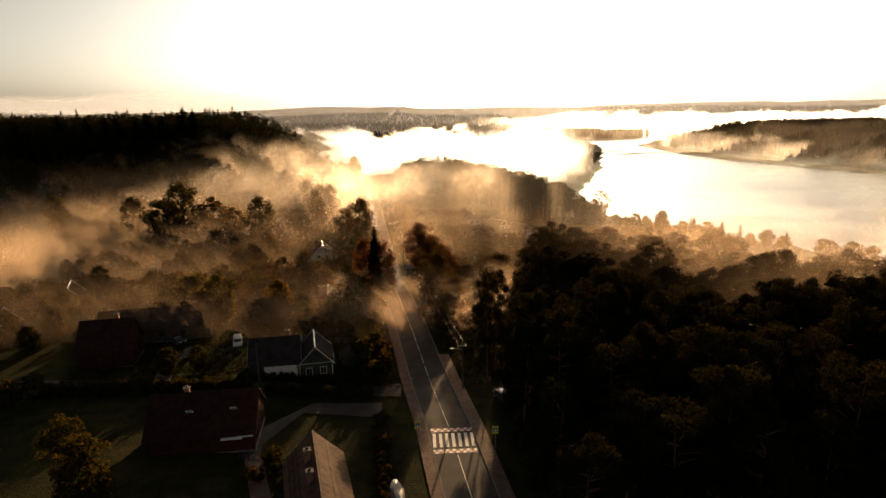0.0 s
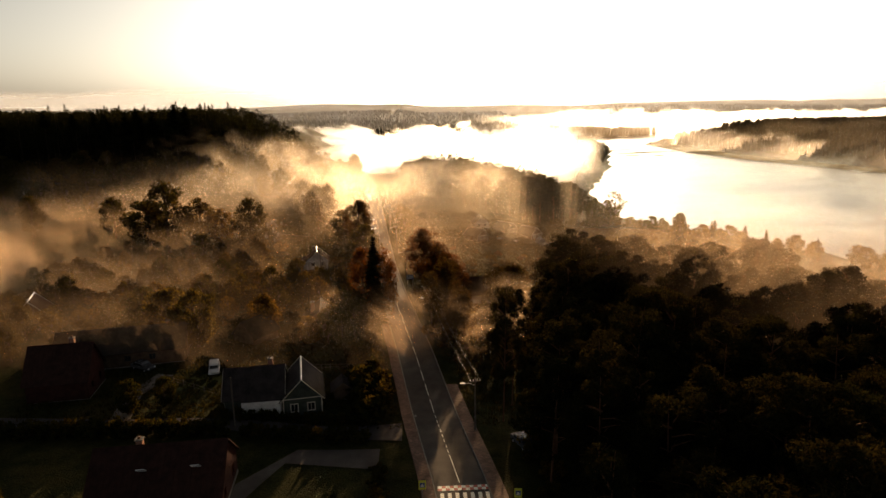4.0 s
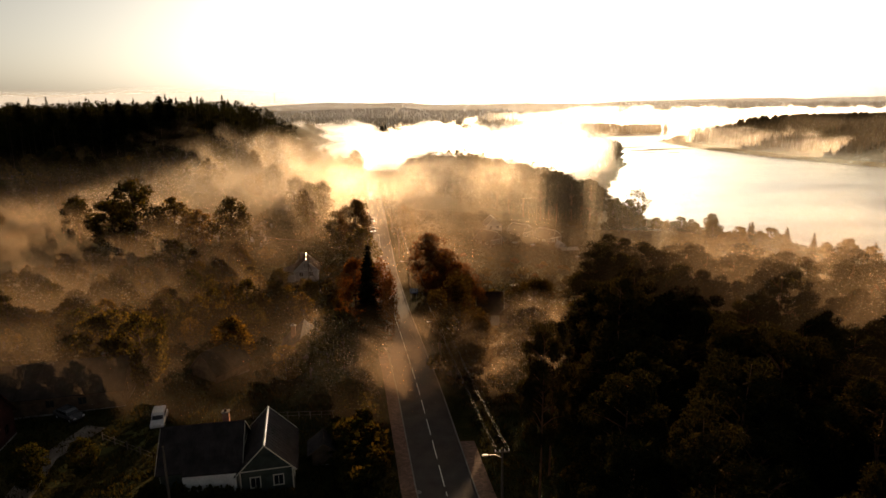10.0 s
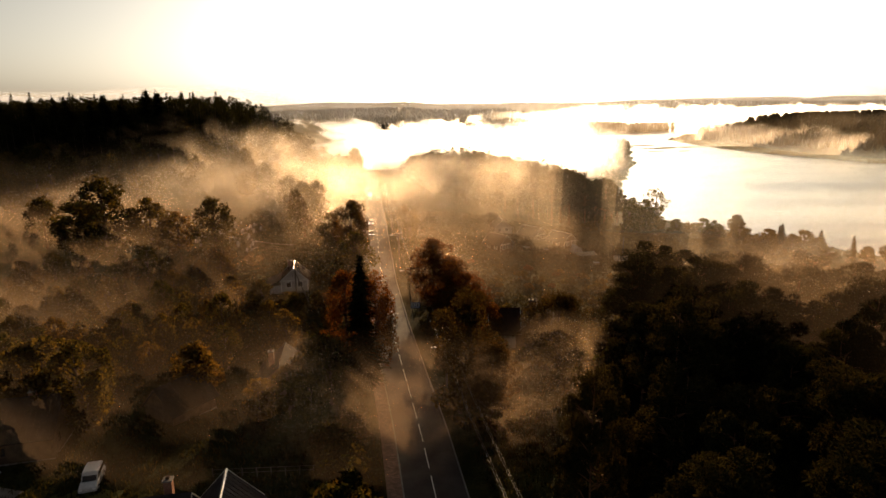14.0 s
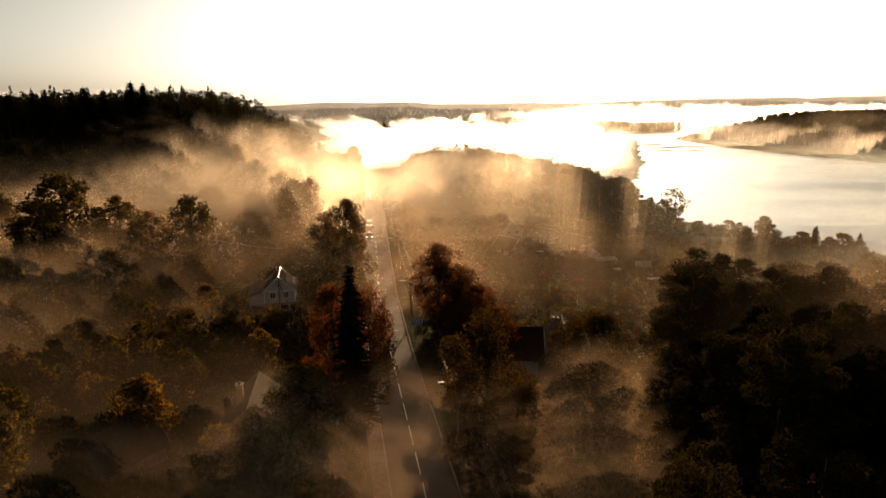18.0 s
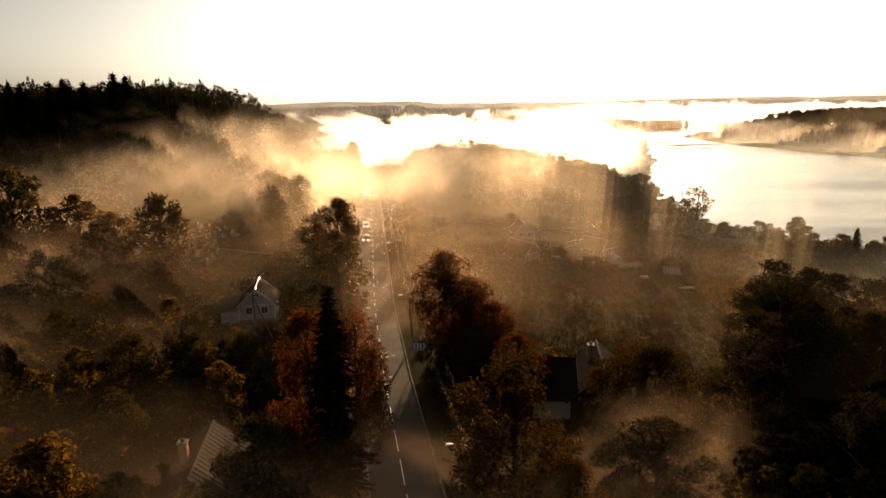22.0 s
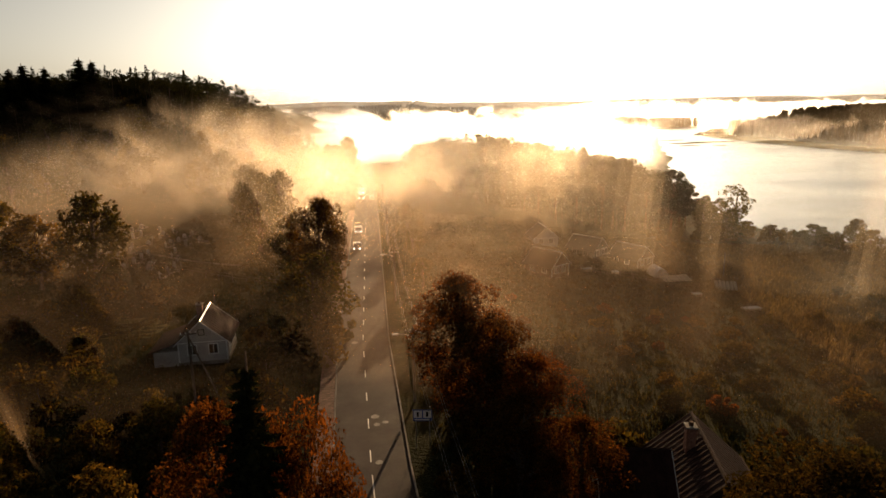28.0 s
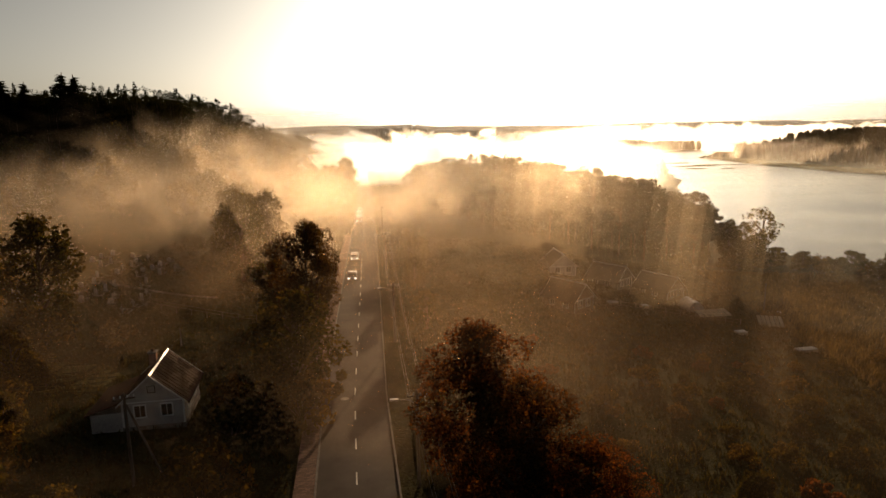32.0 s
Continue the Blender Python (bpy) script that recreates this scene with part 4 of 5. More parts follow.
M_stratus = mist_material("low_cloud", 0.42, 0.0012, 0.0, 0.35, 60.0, 170.0, (1.0, 1.0, 5.0), tint=(0.42, 0.47, 0.55), onward=0.0)
M_even = mist_material("even_haze", 0.03, 0.014, 0.10, 0.55, 4.0, 27.0, (1.0, 1.4, 1.4), tint=PALE)
M_far = mist_material("far_shore_haze", 0.02, 0.014, 0.10, 0.55, 4.0, 27.0, (1.0, 1.4, 1.4), tint=PALE, onward=0.1)
mist_bank("road_mist", "low brownish puff of mist drifting across the road", M_near, [(y, -22, 27, -2, 17, 1.5, int(y)) for y in (124, 129, 134, 139)], 5.0)
mist_bank("garden_mist", "low warm mist lying among the fruit trees", M_low, [(y, -230, 24, -2, 19, 2, int(y)) for y in range(118, 142, 7)], 4.0)
mist_bank("garden_mist", "thin warm mist over the gardens by the white house", M_light, [(y, -60, -6, -2, 17, 2, int(y)) for y in (168,)] + [(y, -90, 24, -2, 19, 2, int(y)) for y in range(180, 240, 10)], 4.0)
M_left = mist_material("hillside_mist", 0.15, 0.016, 0.3, 0.62, 6.0, 24.0, (1.0, 1.6, 1.6), tint=WARM, onward=0.35)
mist_bank("hillside_mist", "warm mist lying along the foot of the hillside", M_left, [(y, -270, -40, -2, 28, 3, int(y)) for y in range(156, 230, 12)], 5.0)
mist_bank("garden_mist", "golden morning mist drifting between the gardens and the cemetery", M_golden, [(y, -260, 34, -4, 31, 6, int(y)) for y in (230, 244)], 8.0)
mist_bank("valley_mist", "low golden morning mist flowing down the valley", M_mist, [(y, -240, 30, -6, 31, 6, int(y)) for y in (260, 280, 300)] + [(y, -155, 44, -8, 31, 6, int(y)) for y in (328, 352, 382, 412)], 6.0)
mist_bank("hill_mist", "torn mist spilling over the end of the hill", M_slope, [(y, -135, -15, 2, 46, 5, int(y)) for y in (312, 332, 350)], 6.0)
mist_bank("meadow_mist", "faint mist over the meadow on the lake side", M_veil, [(y, -40, 52, -12, 23, 5, int(y)) for y in (206, 226, 246, 268, 290)], 8.0)
M_spit = mist_material("spit_mist", 0.052, 0.018, 0.28, 0.6, 8.0, 33.0, (1.0, 1.4, 1.6), tint=(0.95, 0.86, 0.72), onward=0.3)
mist_bank("spit_mist", "pale mist hanging before the pines on the spit", M_spit, [(y, -22, x1, -8, 34, 3, int(y)) for y, x1 in ((284, 40), (291, 50), (298, 60))], 7.0)
M_field = mist_material("field_mist", 0.009, 0.02, 0.22, 0.6, 0.0, 18.0, (1.0, 1.4, 1.6), tint=WARM, onward=0.35)
mist_bank("meadow_mist", "thin brown mist over the overgrown field", M_field, [(y, -12, 56, -10, 18, 3, int(y)) for y in (172, 182, 192, 202)], 4.0)
M_wood = mist_material("wood_mist", 0.035, 0.02, 0.2, 0.6, 8.0, 30.0, (1.0, 1.4, 1.6), tint=WARM, onward=0.5)
mist_bank("wood_mist", "thin reddish haze among the far pine tops", M_wood, [(y, x0, 190, -8, 31, 3, int(y)) for y, x0 in ((100, 35), (112, 30), (124, 25), (136, 20), (150, 18))], 4.0)
mist_bank("meadow_mist", "pale even haze over the meadow behind the pine wood", M_even, [(232, -20, 100, -12, 31, 5, 239)], 6.0)
mist_bank("morning_haze", "even brownish haze hanging over the whole valley", M_even, [(y, -150, 52, -12, 31, 5, int(y) + 3) for y in (246, 268)] + [(y, -150, 30, -12, 31, 5, int(y) + 3) for y in (290, 314)], 9.0)
mist_bank("shore_mist", "thick sunlit mist pouring over the lake shore", M_bank, [(y, -150, x1, LAKE_Z, 34, 10, int(y)) for y, x1 in ((440, 128), (480, 142), (530, 158), (590, 172), (660, 186), (740, 200))])
mist_bank("lake_wisps", "thin white wisps of mist over the lake", M_wisp, [(y, 40, 900, LAKE_Z + 0.05, 6, 8, int(y)) for y in (200, 222, 245, 268, 292, 318, 345, 375, 408, 445, 485, 530, 600, 680)], 0.5)
mist_bank("far_shore_mist", "soft mist drifting in front of the far shore wood", M_shore, [(y, x0, x1, LAKE_Z, 26, 8, int(y)) for y, x0, x1 in ((430, 330, 760), (500, 320, 800), (580, 260, 800), (680, 230, 800), (770, 240, 460))], 2.0)
mist_bank("far_shore_mist", "even haze in front of the far shore wood", M_far, [(y, 250, 900, LAKE_Z, 31, 6, int(y)) for y in (415, 470, 550, 640)] + [(y, 60, 620, LAKE_Z, 31, 6, int(y)) for y in (850, 890, 930, 960)], 2.0)
mist_bank("distant_mist", "white mist bank lying over the far end of the lake", M_bank, [(y, 120, 2600, LAKE_Z, 34, 14, int(y)) for y in (1090, 1250, 1500)])
mist_bank("far_haze", "pale haze over the distant woods", M_haze, [(y, -1.0 * y - 600, 1.0 * y + 600, -15, 80, 20, int(y)) for y in (1000, 1500, 2100, 2900, 3900)])
mist_bank("low_cloud", "grey bank of low cloud along the horizon", M_stratus, [(4650, -7000, 7000, -20, 370, 5, 5)])


# ---- far woods ----
def far_wood(name, poly, n, label, seed, mat, h=(13.5, 17), tufts=12):
    """Distant trees, joined: each a narrow core with ragged tufts of leaf round it."""
    g = np.random.default_rng(seed)
    xs, ys = [p[0] for p in poly], [p[1] for p in poly]
    P = []
    while len(P) < n:
        x, y = g.uniform(min(xs), max(xs)), g.uniform(min(ys), max(ys))
        if inside(x, y, poly):
            P.append((x, y))
    P = np.array(P)
    z = land(P[:, 0], P[:, 1])
    H = g.uniform(*h, n)
    R = np.maximum(H * g.uniform(0.14, 0.22, n), 2.0)
    pointed = g.random(n) < 0.15
    ang = np.arange(5) * 1.2566
    rings = []
    for t, ka, kb in ((0.0, 0.35, 0.7), (0.45, 0.9, 0.6), (0.8, 0.6, 0.26)):
        rr = (R * np.where(pointed, kb, ka))[:, None] * g.uniform(0.7, 1.15, (n, 5))
        rings.append(np.stack([P[:, :1] + rr * np.cos(ang), P[:, 1:] + rr * np.sin(ang), np.repeat((z + H * t * 0.95)[:, None], 5, 1)], 2))
    top = np.stack([P[:, 0], P[:, 1], z + H * 0.96], 1)[:, None, :]
    V = np.concatenate(rings + [top], 1).reshape(-1, 3)
    one = [(r * 5 + q, r * 5 + (q + 1) % 5, r * 5 + 5 + (q + 1) % 5) for r in range(2) for q in range(5)]
    one += [(r * 5 + q, r * 5 + 5 + (q + 1) % 5, r * 5 + 5 + q) for r in range(2) for q in range(5)] + [(10 + q, 10 + (q + 1) % 5, 15) for q in range(5)]
    F = (np.array(one)[None] + (np.arange(n) * 16)[:, None, None]).reshape(-1, 3)
    k = n * tufts
    lv = g.uniform(0.3, 1.0, k)
    a = g.uniform(0, 6.283, k)
    rr = np.repeat(R, tufts) * np.where(np.repeat(pointed, tufts), 1.05 * (1.05 - lv), np.sqrt(np.clip(1.1 - ((lv - 0.5) / 0.55) ** 2, 0.02, 1)))
    c = np.stack([np.repeat(P[:, 0], tufts) + rr * np.cos(a), np.repeat(P[:, 1], tufts) + rr * np.sin(a), np.repeat(z, tufts) + lv * np.repeat(H, tufts)], 1)
    v, f = leaf_cloud(c, np.repeat(R, tufts) * 0.3, 3, float(np.mean(R)) * 0.36, 0.8, seed, quad=False)
    return tagged(new(name, mesh_of(name, np.concatenate([V, v]), np.concatenate([F, f + len(V)]), mat)), label, "wood", kind="stuff")


far_wood("far_shore_wood", [(322, 800), (345, 720), (362, 620), (392, 500), (450, 410), (640, 380), (760, 640), (600, 880), (430, 870), (360, 840)], 4200, "dark wood on the far lake shore", 3, M_pine, (12, 17), 9)
far_wood("island_wood", [(290, 800), (312, 790), (322, 815), (300, 830)], 16, "few dark trees on a low point", 4, M_pine, (3, 6))
far_wood("peninsula_wood", [(185, 1010), (260, 980), (330, 985), (395, 1030), (360, 1060), (220, 1060)], 420, "misty wood on the peninsula across the lake", 5, M_pine)
far_wood("west_shore_wood", [(122, 480), (166, 570), (226, 742), (160, 760), (80, 560)], 130, "dark trees standing in mist on the lake shore", 7, M_pine, (7, 11))
far_wood("distant_wood", [(-1500, 950), (-300, 850), (60, 900), (180, 1100), (330, 1300), (300, 2300), (-1500, 2300), (-2300, 1500)], 9000, "distant grey-green woods behind the hill", 8, M_spruce, (8, 11), 4)
far_wood("distant_wood", [(600, 1200), (900, 1100), (2000, 1200), (2600, 2400), (700, 2400), (450, 1600)], 5000, "distant grey-green woods beyond the lake", 9, M_spruce, (8, 11), 4)


# ---- houses ----
def wall_panel(width, height, holes, thick, gable=0.0):
    """An upright wall in x and z, its outer face at y = 0, with real openings; gable adds a triangle on top. One closed shell."""
    xs = sorted({0.0, width, *[v for h in holes for v in (h[0], h[2])]})
    zs = sorted({0.0, height, *[v for h in holes for v in (h[1], h[3])]})
    bm = bmesh.new()
    vert = {(i, k, d): bm.verts.new((x, d * thick, z)) for i, x in enumerate(xs) for k, z in enumerate(zs) for d in (0, 1)}
    nx1, nz1 = len(xs) - 1, len(zs) - 1

    def solid(i, k):
        if not (0 <= i < nx1 and 0 <= k < nz1):
            return False
        cx, cz = (xs[i] + xs[i + 1]) / 2, (zs[k] + zs[k + 1]) / 2
        return not any(h[0] < cx < h[2] and h[1] < cz < h[3] for h in holes)

    for i in range(nx1):
        for k in range(nz1):
            if not solid(i, k):
                continue
            ring = ((i, k), (i + 1, k), (i + 1, k + 1), (i, k + 1))
            bm.faces.new([vert[p + (0,)] for p in ring])
            bm.faces.new([vert[p + (1,)] for p in ring[::-1]])
            for (p, q), (di, dk) in zip(zip(ring, ring[1:] + ring[:1]), ((0, -1), (1, 0), (0, 1), (-1, 0))):
                if not solid(i + di, k + dk) and not (gable and dk == 1 and k == nz1 - 1):
                    bm.faces.new((vert[q + (0,)], vert[p + (0,)], vert[p + (1,)], vert[q + (1,)]))
    if gable:
        tips = [bm.verts.new((width / 2, d * thick, height + gable)) for d in (0, 1)]
        bm.faces.new([vert[(i, nz1, 0)] for i in range(nx1 + 1)] + [tips[0]])
        bm.faces.new([tips[1]] + [vert[(i, nz1, 1)] for i in range(nx1, -1, -1)])
        for i, o in ((0, 1), (nx1, 0)):
            bm.faces.new((vert[(i, nz1, 0)], tips[0], tips[1], vert[(i, nz1, 1)]))
    for v in [v for v in bm.verts if not v.link_faces]:
        bm.verts.remove(v)
    bmesh.ops.recalc_face_normals(bm, faces=bm.faces)
    return bm


def window_parts(owner, m, w, h, frame_mat, depth=0.2):
    """A window in an opening: outer casing, pane, mullion and sill, placed by the matrix m at its lower left corner."""
    win = part("window", wall_panel(w + 0.24, h + 0.24, [(0.12, 0.12, w + 0.12, h + 0.12)], 0.07), frame_mat, owner, "white-framed window")
    win.matrix_local = m @ pose(-0.12, -0.04, -0.12)
    part("pane", boxed(0.12, 0.12, 0.12, w + 0.12, 0.14, h + 0.12), M_glass, win)
    part("mullion", boxed(0.12 + w / 2 - 0.025, 0.09, 0.12, 0.12 + w / 2 + 0.025, 0.125, h + 0.12), frame_mat, win)
    part("sill", boxed(-0.04, -0.07, 0.05, w + 0.28, -0.003, 0.1, bevel=0.01), frame_mat, win)
    return win


def roof_slab(length, run, rise, over, thick, sign, base):
    """One sloping slab of roof."""
    bm = bmesh.new()
    w = run + over
    dz = rise / run
    prism(bm, [(0, base + rise), (sign * w, base + rise - dz * w), (sign * w, base + rise - dz * w + thick), (0, base + rise + thick)], -length / 2 - 0.35, length / 2 + 0.35)
    return bm


def house(x, y, rot, length, width, wall_h, rise, wall_mat, roof_mat, label, front=(), back=(), sides=(), ribs="seam", trim=None, chimney=None, lift=0.0, ridge=True, name="house"):
    """A gabled house; its ridge runs along local y, its front gable faces -y. Openings as (x, z, w, h) from the wall's left foot."""
    z = min(gz(x + dx, y + dy) for dx in (-3, 3) for dy in (-3, 3)) + lift
    h = thing(name, pose(x, y, z, 0, 0, rot), label, "house")
    th, W, L = 0.25, width, length
    trim = trim or M_white
    foot = boxed(-W / 2 - 0.05, -L / 2 - 0.05, -1.5, W / 2 + 0.05, L / 2 + 0.05, 0.25)
    part("plinth", foot, M_kerb, h)
    rises = rise
    for spec, m, wd, gab in ((front, pose(-W / 2, -L / 2, 0.25), W, rises), (back, pose(W / 2, L / 2, 0.25, 0, 0, 180), W, rises),
                             (sides, pose(W / 2, -L / 2 + th, 0.25, 0, 0, 90), L - 2 * th, 0), (sides, pose(-W / 2, L / 2 - th, 0.25, 0, 0, -90), L - 2 * th, 0)):
        holes = [(a, c, a + w2, c + h2) for a, c, w2, h2 in spec if c + h2 < wall_h - 0.25 and a + w2 < wd]
        wl = part("wall", wall_panel(wd, wall_h - 0.25, holes, th, gab), wall_mat, h)
        wl.matrix_local = m
        for a, c, w2, h2 in spec:
            if c + h2 < wall_h - 0.25 and a + w2 < wd:
                window_parts(wl, pose(a, 0, c), w2, h2, trim)
        if gab:
            # bargeboards and a band over the ground storey
            for sg in (-1, 1):
                bm = bmesh.new()
                q = rise / (W / 2)
                prism(bm, [(W / 2, wall_h - 0.25 + rise + 0.02), (W / 2 + sg * (W / 2 + 0.4), wall_h - 0.25 - q * 0.4 + 0.02), (W / 2 + sg * (W / 2 + 0.4), wall_h - 0.25 - q * 0.4 + 0.17), (W / 2, wall_h - 0.25 + rise + 0.17)], -0.4, -0.365)
                part("bargeboard", bm, trim, wl)
            part("corner_board", boxed(-0.02, -0.03, 0, 0.13, -0.003, wall_h - 0.3), trim, wl)
            part("corner_board", boxed(wd - 0.13, -0.03, 0, wd + 0.02, -0.003, wall_h - 0.3), trim, wl)
            part("band", boxed(0.15, -0.03, wall_h - 0.36, wd - 0.15, -0.003, wall_h - 0.24), trim, wl)
    over = 0.45
    for sg in (-1, 1):
        rf = part("roof", roof_slab(L, W / 2, rise, over, 0.12, sg, wall_h), roof_mat, h)
        slope = math.hypot(W / 2 + over, rise * (1 + over / (W / 2)))
        ang = math.atan2(rise, W / 2)
        c, s = math.cos(ang), math.sin(ang)

        def on_roof(d, up):
            return sg * (d * c + up * s), wall_h + rise + 0.12 - d * s + up * c

        if ribs == "seam":
            n = int((L + 0.7) / 0.6)
            rib = bmesh.new()
            prism(rib, [on_roof(0.1, -0.01), on_roof(slope - 0.02, -0.01), on_roof(slope - 0.02, 0.035), on_roof(0.1, 0.035)], -0.02, 0.02)
            first = None
            for i in range(1, n):
                yy1 = -L / 2 - 0.35 + i * (L + 0.7) / n
                if first is None:
                    first = part("seam", rib, roof_mat, rf)
                    first.location.y = yy1
                else:
                    o = new("seam", first.data)
                    o.parent = rf
                    o.location.y = yy1
        else:
            n = int(slope / 0.36)
            first = None
            for i in range(n):
                d0 = slope * i / n
                row = bmesh.new()
                m_cols = max(3, int((L + 0.7) / 0.42))
                for j in range(m_cols):
                    y0 = -L / 2 - 0.35 + j * (L + 0.7) / m_cols
                    y1 = y0 + (L + 0.7) / m_cols * 0.93
                    prism(row, [on_roof(d0, 0.004), on_roof(d0 + slope / n, 0.05), on_roof(d0 + slope / n, 0.1), on_roof(d0, 0.035)], y0, y1)
                part("tile_course", row, roof_mat, rf)
        gut = bmesh.new()
        prism(gut, [(sg * (W / 2 + over), wall_h - rise * over / (W / 2) + 0.02), (sg * (W / 2 + over + 0.12), wall_h - rise * over / (W / 2) + 0.02), (sg * (W / 2 + over + 0.12), wall_h - rise * over / (W / 2) + 0.12), (sg * (W / 2 + over), wall_h - rise * over / (W / 2) + 0.12)], -L / 2 - 0.3, L / 2 + 0.3)
        part("gutter", gut, roof_mat, rf)
    cap = bmesh.new()
    t = wall_h + rise + 0.12
    prism(cap, [(-0.13, t - 0.06), (0, t + 0.05), (0.13, t - 0.06), (0.14, t - 0.03), (0, t + 0.1), (-0.14, t - 0.03)], -L / 2 - 0.37, L / 2 + 0.37)
    part("ridge_cap", cap, M_ridge if ridge else roof_mat, h, "bright bare-metal ridge capping" if ridge else "")
    for cx, cy, ch in (chimney or ()):
        st = part("chimney", boxed(cx - 0.35, cy - 0.35, wall_h, cx + 0.35, cy + 0.35, wall_h + rise + ch, bevel=0.02), M_brick, h, "brick chimney stack")
        part("chimney_cap", boxed(cx - 0.45, cy - 0.45, wall_h + rise + ch, cx + 0.45, cy + 0.45, wall_h + rise + ch + 0.12, bevel=0.02), M_kerb, st)
        part("flue", boxed(cx - 0.14, cy - 0.14, wall_h + rise + ch + 0.12, cx + 0.14, cy + 0.14, wall_h + rise + ch + 0.4), M_rooftile, st)
    return h


two = lambda W: ((W * 0.2, 0.9, 0.95, 1.15), (W * 0.8 - 0.95, 0.9, 0.95, 1.15))
side = ((1.2, 0.9, 1.0, 1.2), (4.0, 0.9, 1.0, 1.2))

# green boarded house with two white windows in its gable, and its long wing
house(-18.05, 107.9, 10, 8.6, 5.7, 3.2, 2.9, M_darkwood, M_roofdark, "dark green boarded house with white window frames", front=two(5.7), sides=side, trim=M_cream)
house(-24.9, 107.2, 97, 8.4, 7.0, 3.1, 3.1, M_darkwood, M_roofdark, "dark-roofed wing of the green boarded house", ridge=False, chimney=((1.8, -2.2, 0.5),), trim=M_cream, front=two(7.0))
ann = thing("porch", pose(-23.2, 103.3, gz(-23.2, 103.3), 0, 0, 5), "low white plastered lean-to against the green house", "porch")
part("wall", boxed(-2.9, -0.4, -0.6, 2.7, 0.8, 2.3), M_white, ann)
bm = bmesh.new()
prism(bm, [(-0.6, 2.3), (1.0, 2.9), (1.0, 3.02), (-0.6, 2.42)], -3.1, 2.9)
part("roof", bm, M_roofdark, ann).matrix_local = pose(0, 0, 0.02, 0, 0, 90) 
house(-12.2, 111.0, 10, 3.0, 2.8, 2.0, 1.0, M_brownwood, M_roofdark, "small dark wooden garden shed beside the house", name="shed", ridge=False, trim=M_brownwood)

# tiled house by the drive, in the sun
house(-11.7, 66.2, 12.4, 14.6, 6.7, 3.4, 3.3, M_cream, M_rooftile, "house with a sunlit clay-tiled roof", front=two(6.7), back=two(6.7), sides=side, ribs="tile", ridge=False, chimney=((-0.9, 2.0, 0.7), (-0.9, -2.5, 0.6)), lift=-0.1)
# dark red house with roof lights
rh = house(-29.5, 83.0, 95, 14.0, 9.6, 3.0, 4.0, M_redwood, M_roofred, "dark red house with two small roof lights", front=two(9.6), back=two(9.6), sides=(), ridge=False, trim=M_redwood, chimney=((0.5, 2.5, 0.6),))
for cy in (-4.2, 1.6):
    rl = part("roof_light", wall_panel(0.9, 1.0, [(0.1, 0.1, 0.8, 0.9)], 0.1), M_white, rh, "small white-framed roof light")
    rl.matrix_local = pose(-2.3, cy + 0.45, 5.15, 90 - 40, 0, -90)
    part("pane", boxed(0.1, 0.04, 0.1, 0.8, 0.06, 0.9), M_glass, rl)
part("porch_roof", boxed(-5.9, -5.6, 2.5, -4.6, -2.8, 2.62, bevel=0.02), M_white, rh, "white porch roof")
part("porch_roof", boxed(-5.6, -7.0, 2.6, -4.7, -4.9, 2.72, bevel=0.02), M_white, rh, "white porch roof")

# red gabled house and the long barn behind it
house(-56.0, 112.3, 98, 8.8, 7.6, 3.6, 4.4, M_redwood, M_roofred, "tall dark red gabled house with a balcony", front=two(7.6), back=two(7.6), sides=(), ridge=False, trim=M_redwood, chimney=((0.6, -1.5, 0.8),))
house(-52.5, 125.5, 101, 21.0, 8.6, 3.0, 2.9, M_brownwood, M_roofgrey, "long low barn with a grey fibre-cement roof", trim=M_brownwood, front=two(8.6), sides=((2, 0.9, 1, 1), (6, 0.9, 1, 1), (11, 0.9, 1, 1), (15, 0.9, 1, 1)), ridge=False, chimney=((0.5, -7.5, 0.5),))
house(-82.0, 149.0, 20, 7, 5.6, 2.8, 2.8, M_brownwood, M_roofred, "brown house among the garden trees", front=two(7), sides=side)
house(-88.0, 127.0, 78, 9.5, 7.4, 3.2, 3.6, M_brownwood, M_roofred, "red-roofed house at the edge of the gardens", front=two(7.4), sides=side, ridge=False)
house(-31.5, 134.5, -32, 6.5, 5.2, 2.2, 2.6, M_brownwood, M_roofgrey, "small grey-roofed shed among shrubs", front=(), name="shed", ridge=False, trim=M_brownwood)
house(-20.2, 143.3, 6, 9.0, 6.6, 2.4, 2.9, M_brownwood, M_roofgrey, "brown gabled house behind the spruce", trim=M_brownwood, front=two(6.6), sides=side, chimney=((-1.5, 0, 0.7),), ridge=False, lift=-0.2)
# white gabled house with a lean-to
wh = house(-28.2, 193.8, 8.7, 6.8, 5.6, 2.7, 2.5, M_plaster, M_roofred, "white gabled house with a dark red roof", front=two(5.6), sides=side, chimney=((-0.9, 1.6, 0.6),), lift=0.25)
part("attic_window", wall_panel(0.75, 0.75, [(0.08, 0.08, 0.67, 0.67)], 0.08), M_darkwood, wh).matrix_local = pose(-0.37, -3.48, 3.5)
part("lean_to", boxed(-5.6, -3.4, -0.8, -2.83, 3.0, 1.7), M_plaster, wh)
bm = bmesh.new()
prism(bm, [(-2.83, 2.75), (-6.0, 1.7), (-6.0, 1.82), (-2.83, 2.87)], -3.7, 3.3)
part("lean_to_roof", bm, M_roofred, wh)
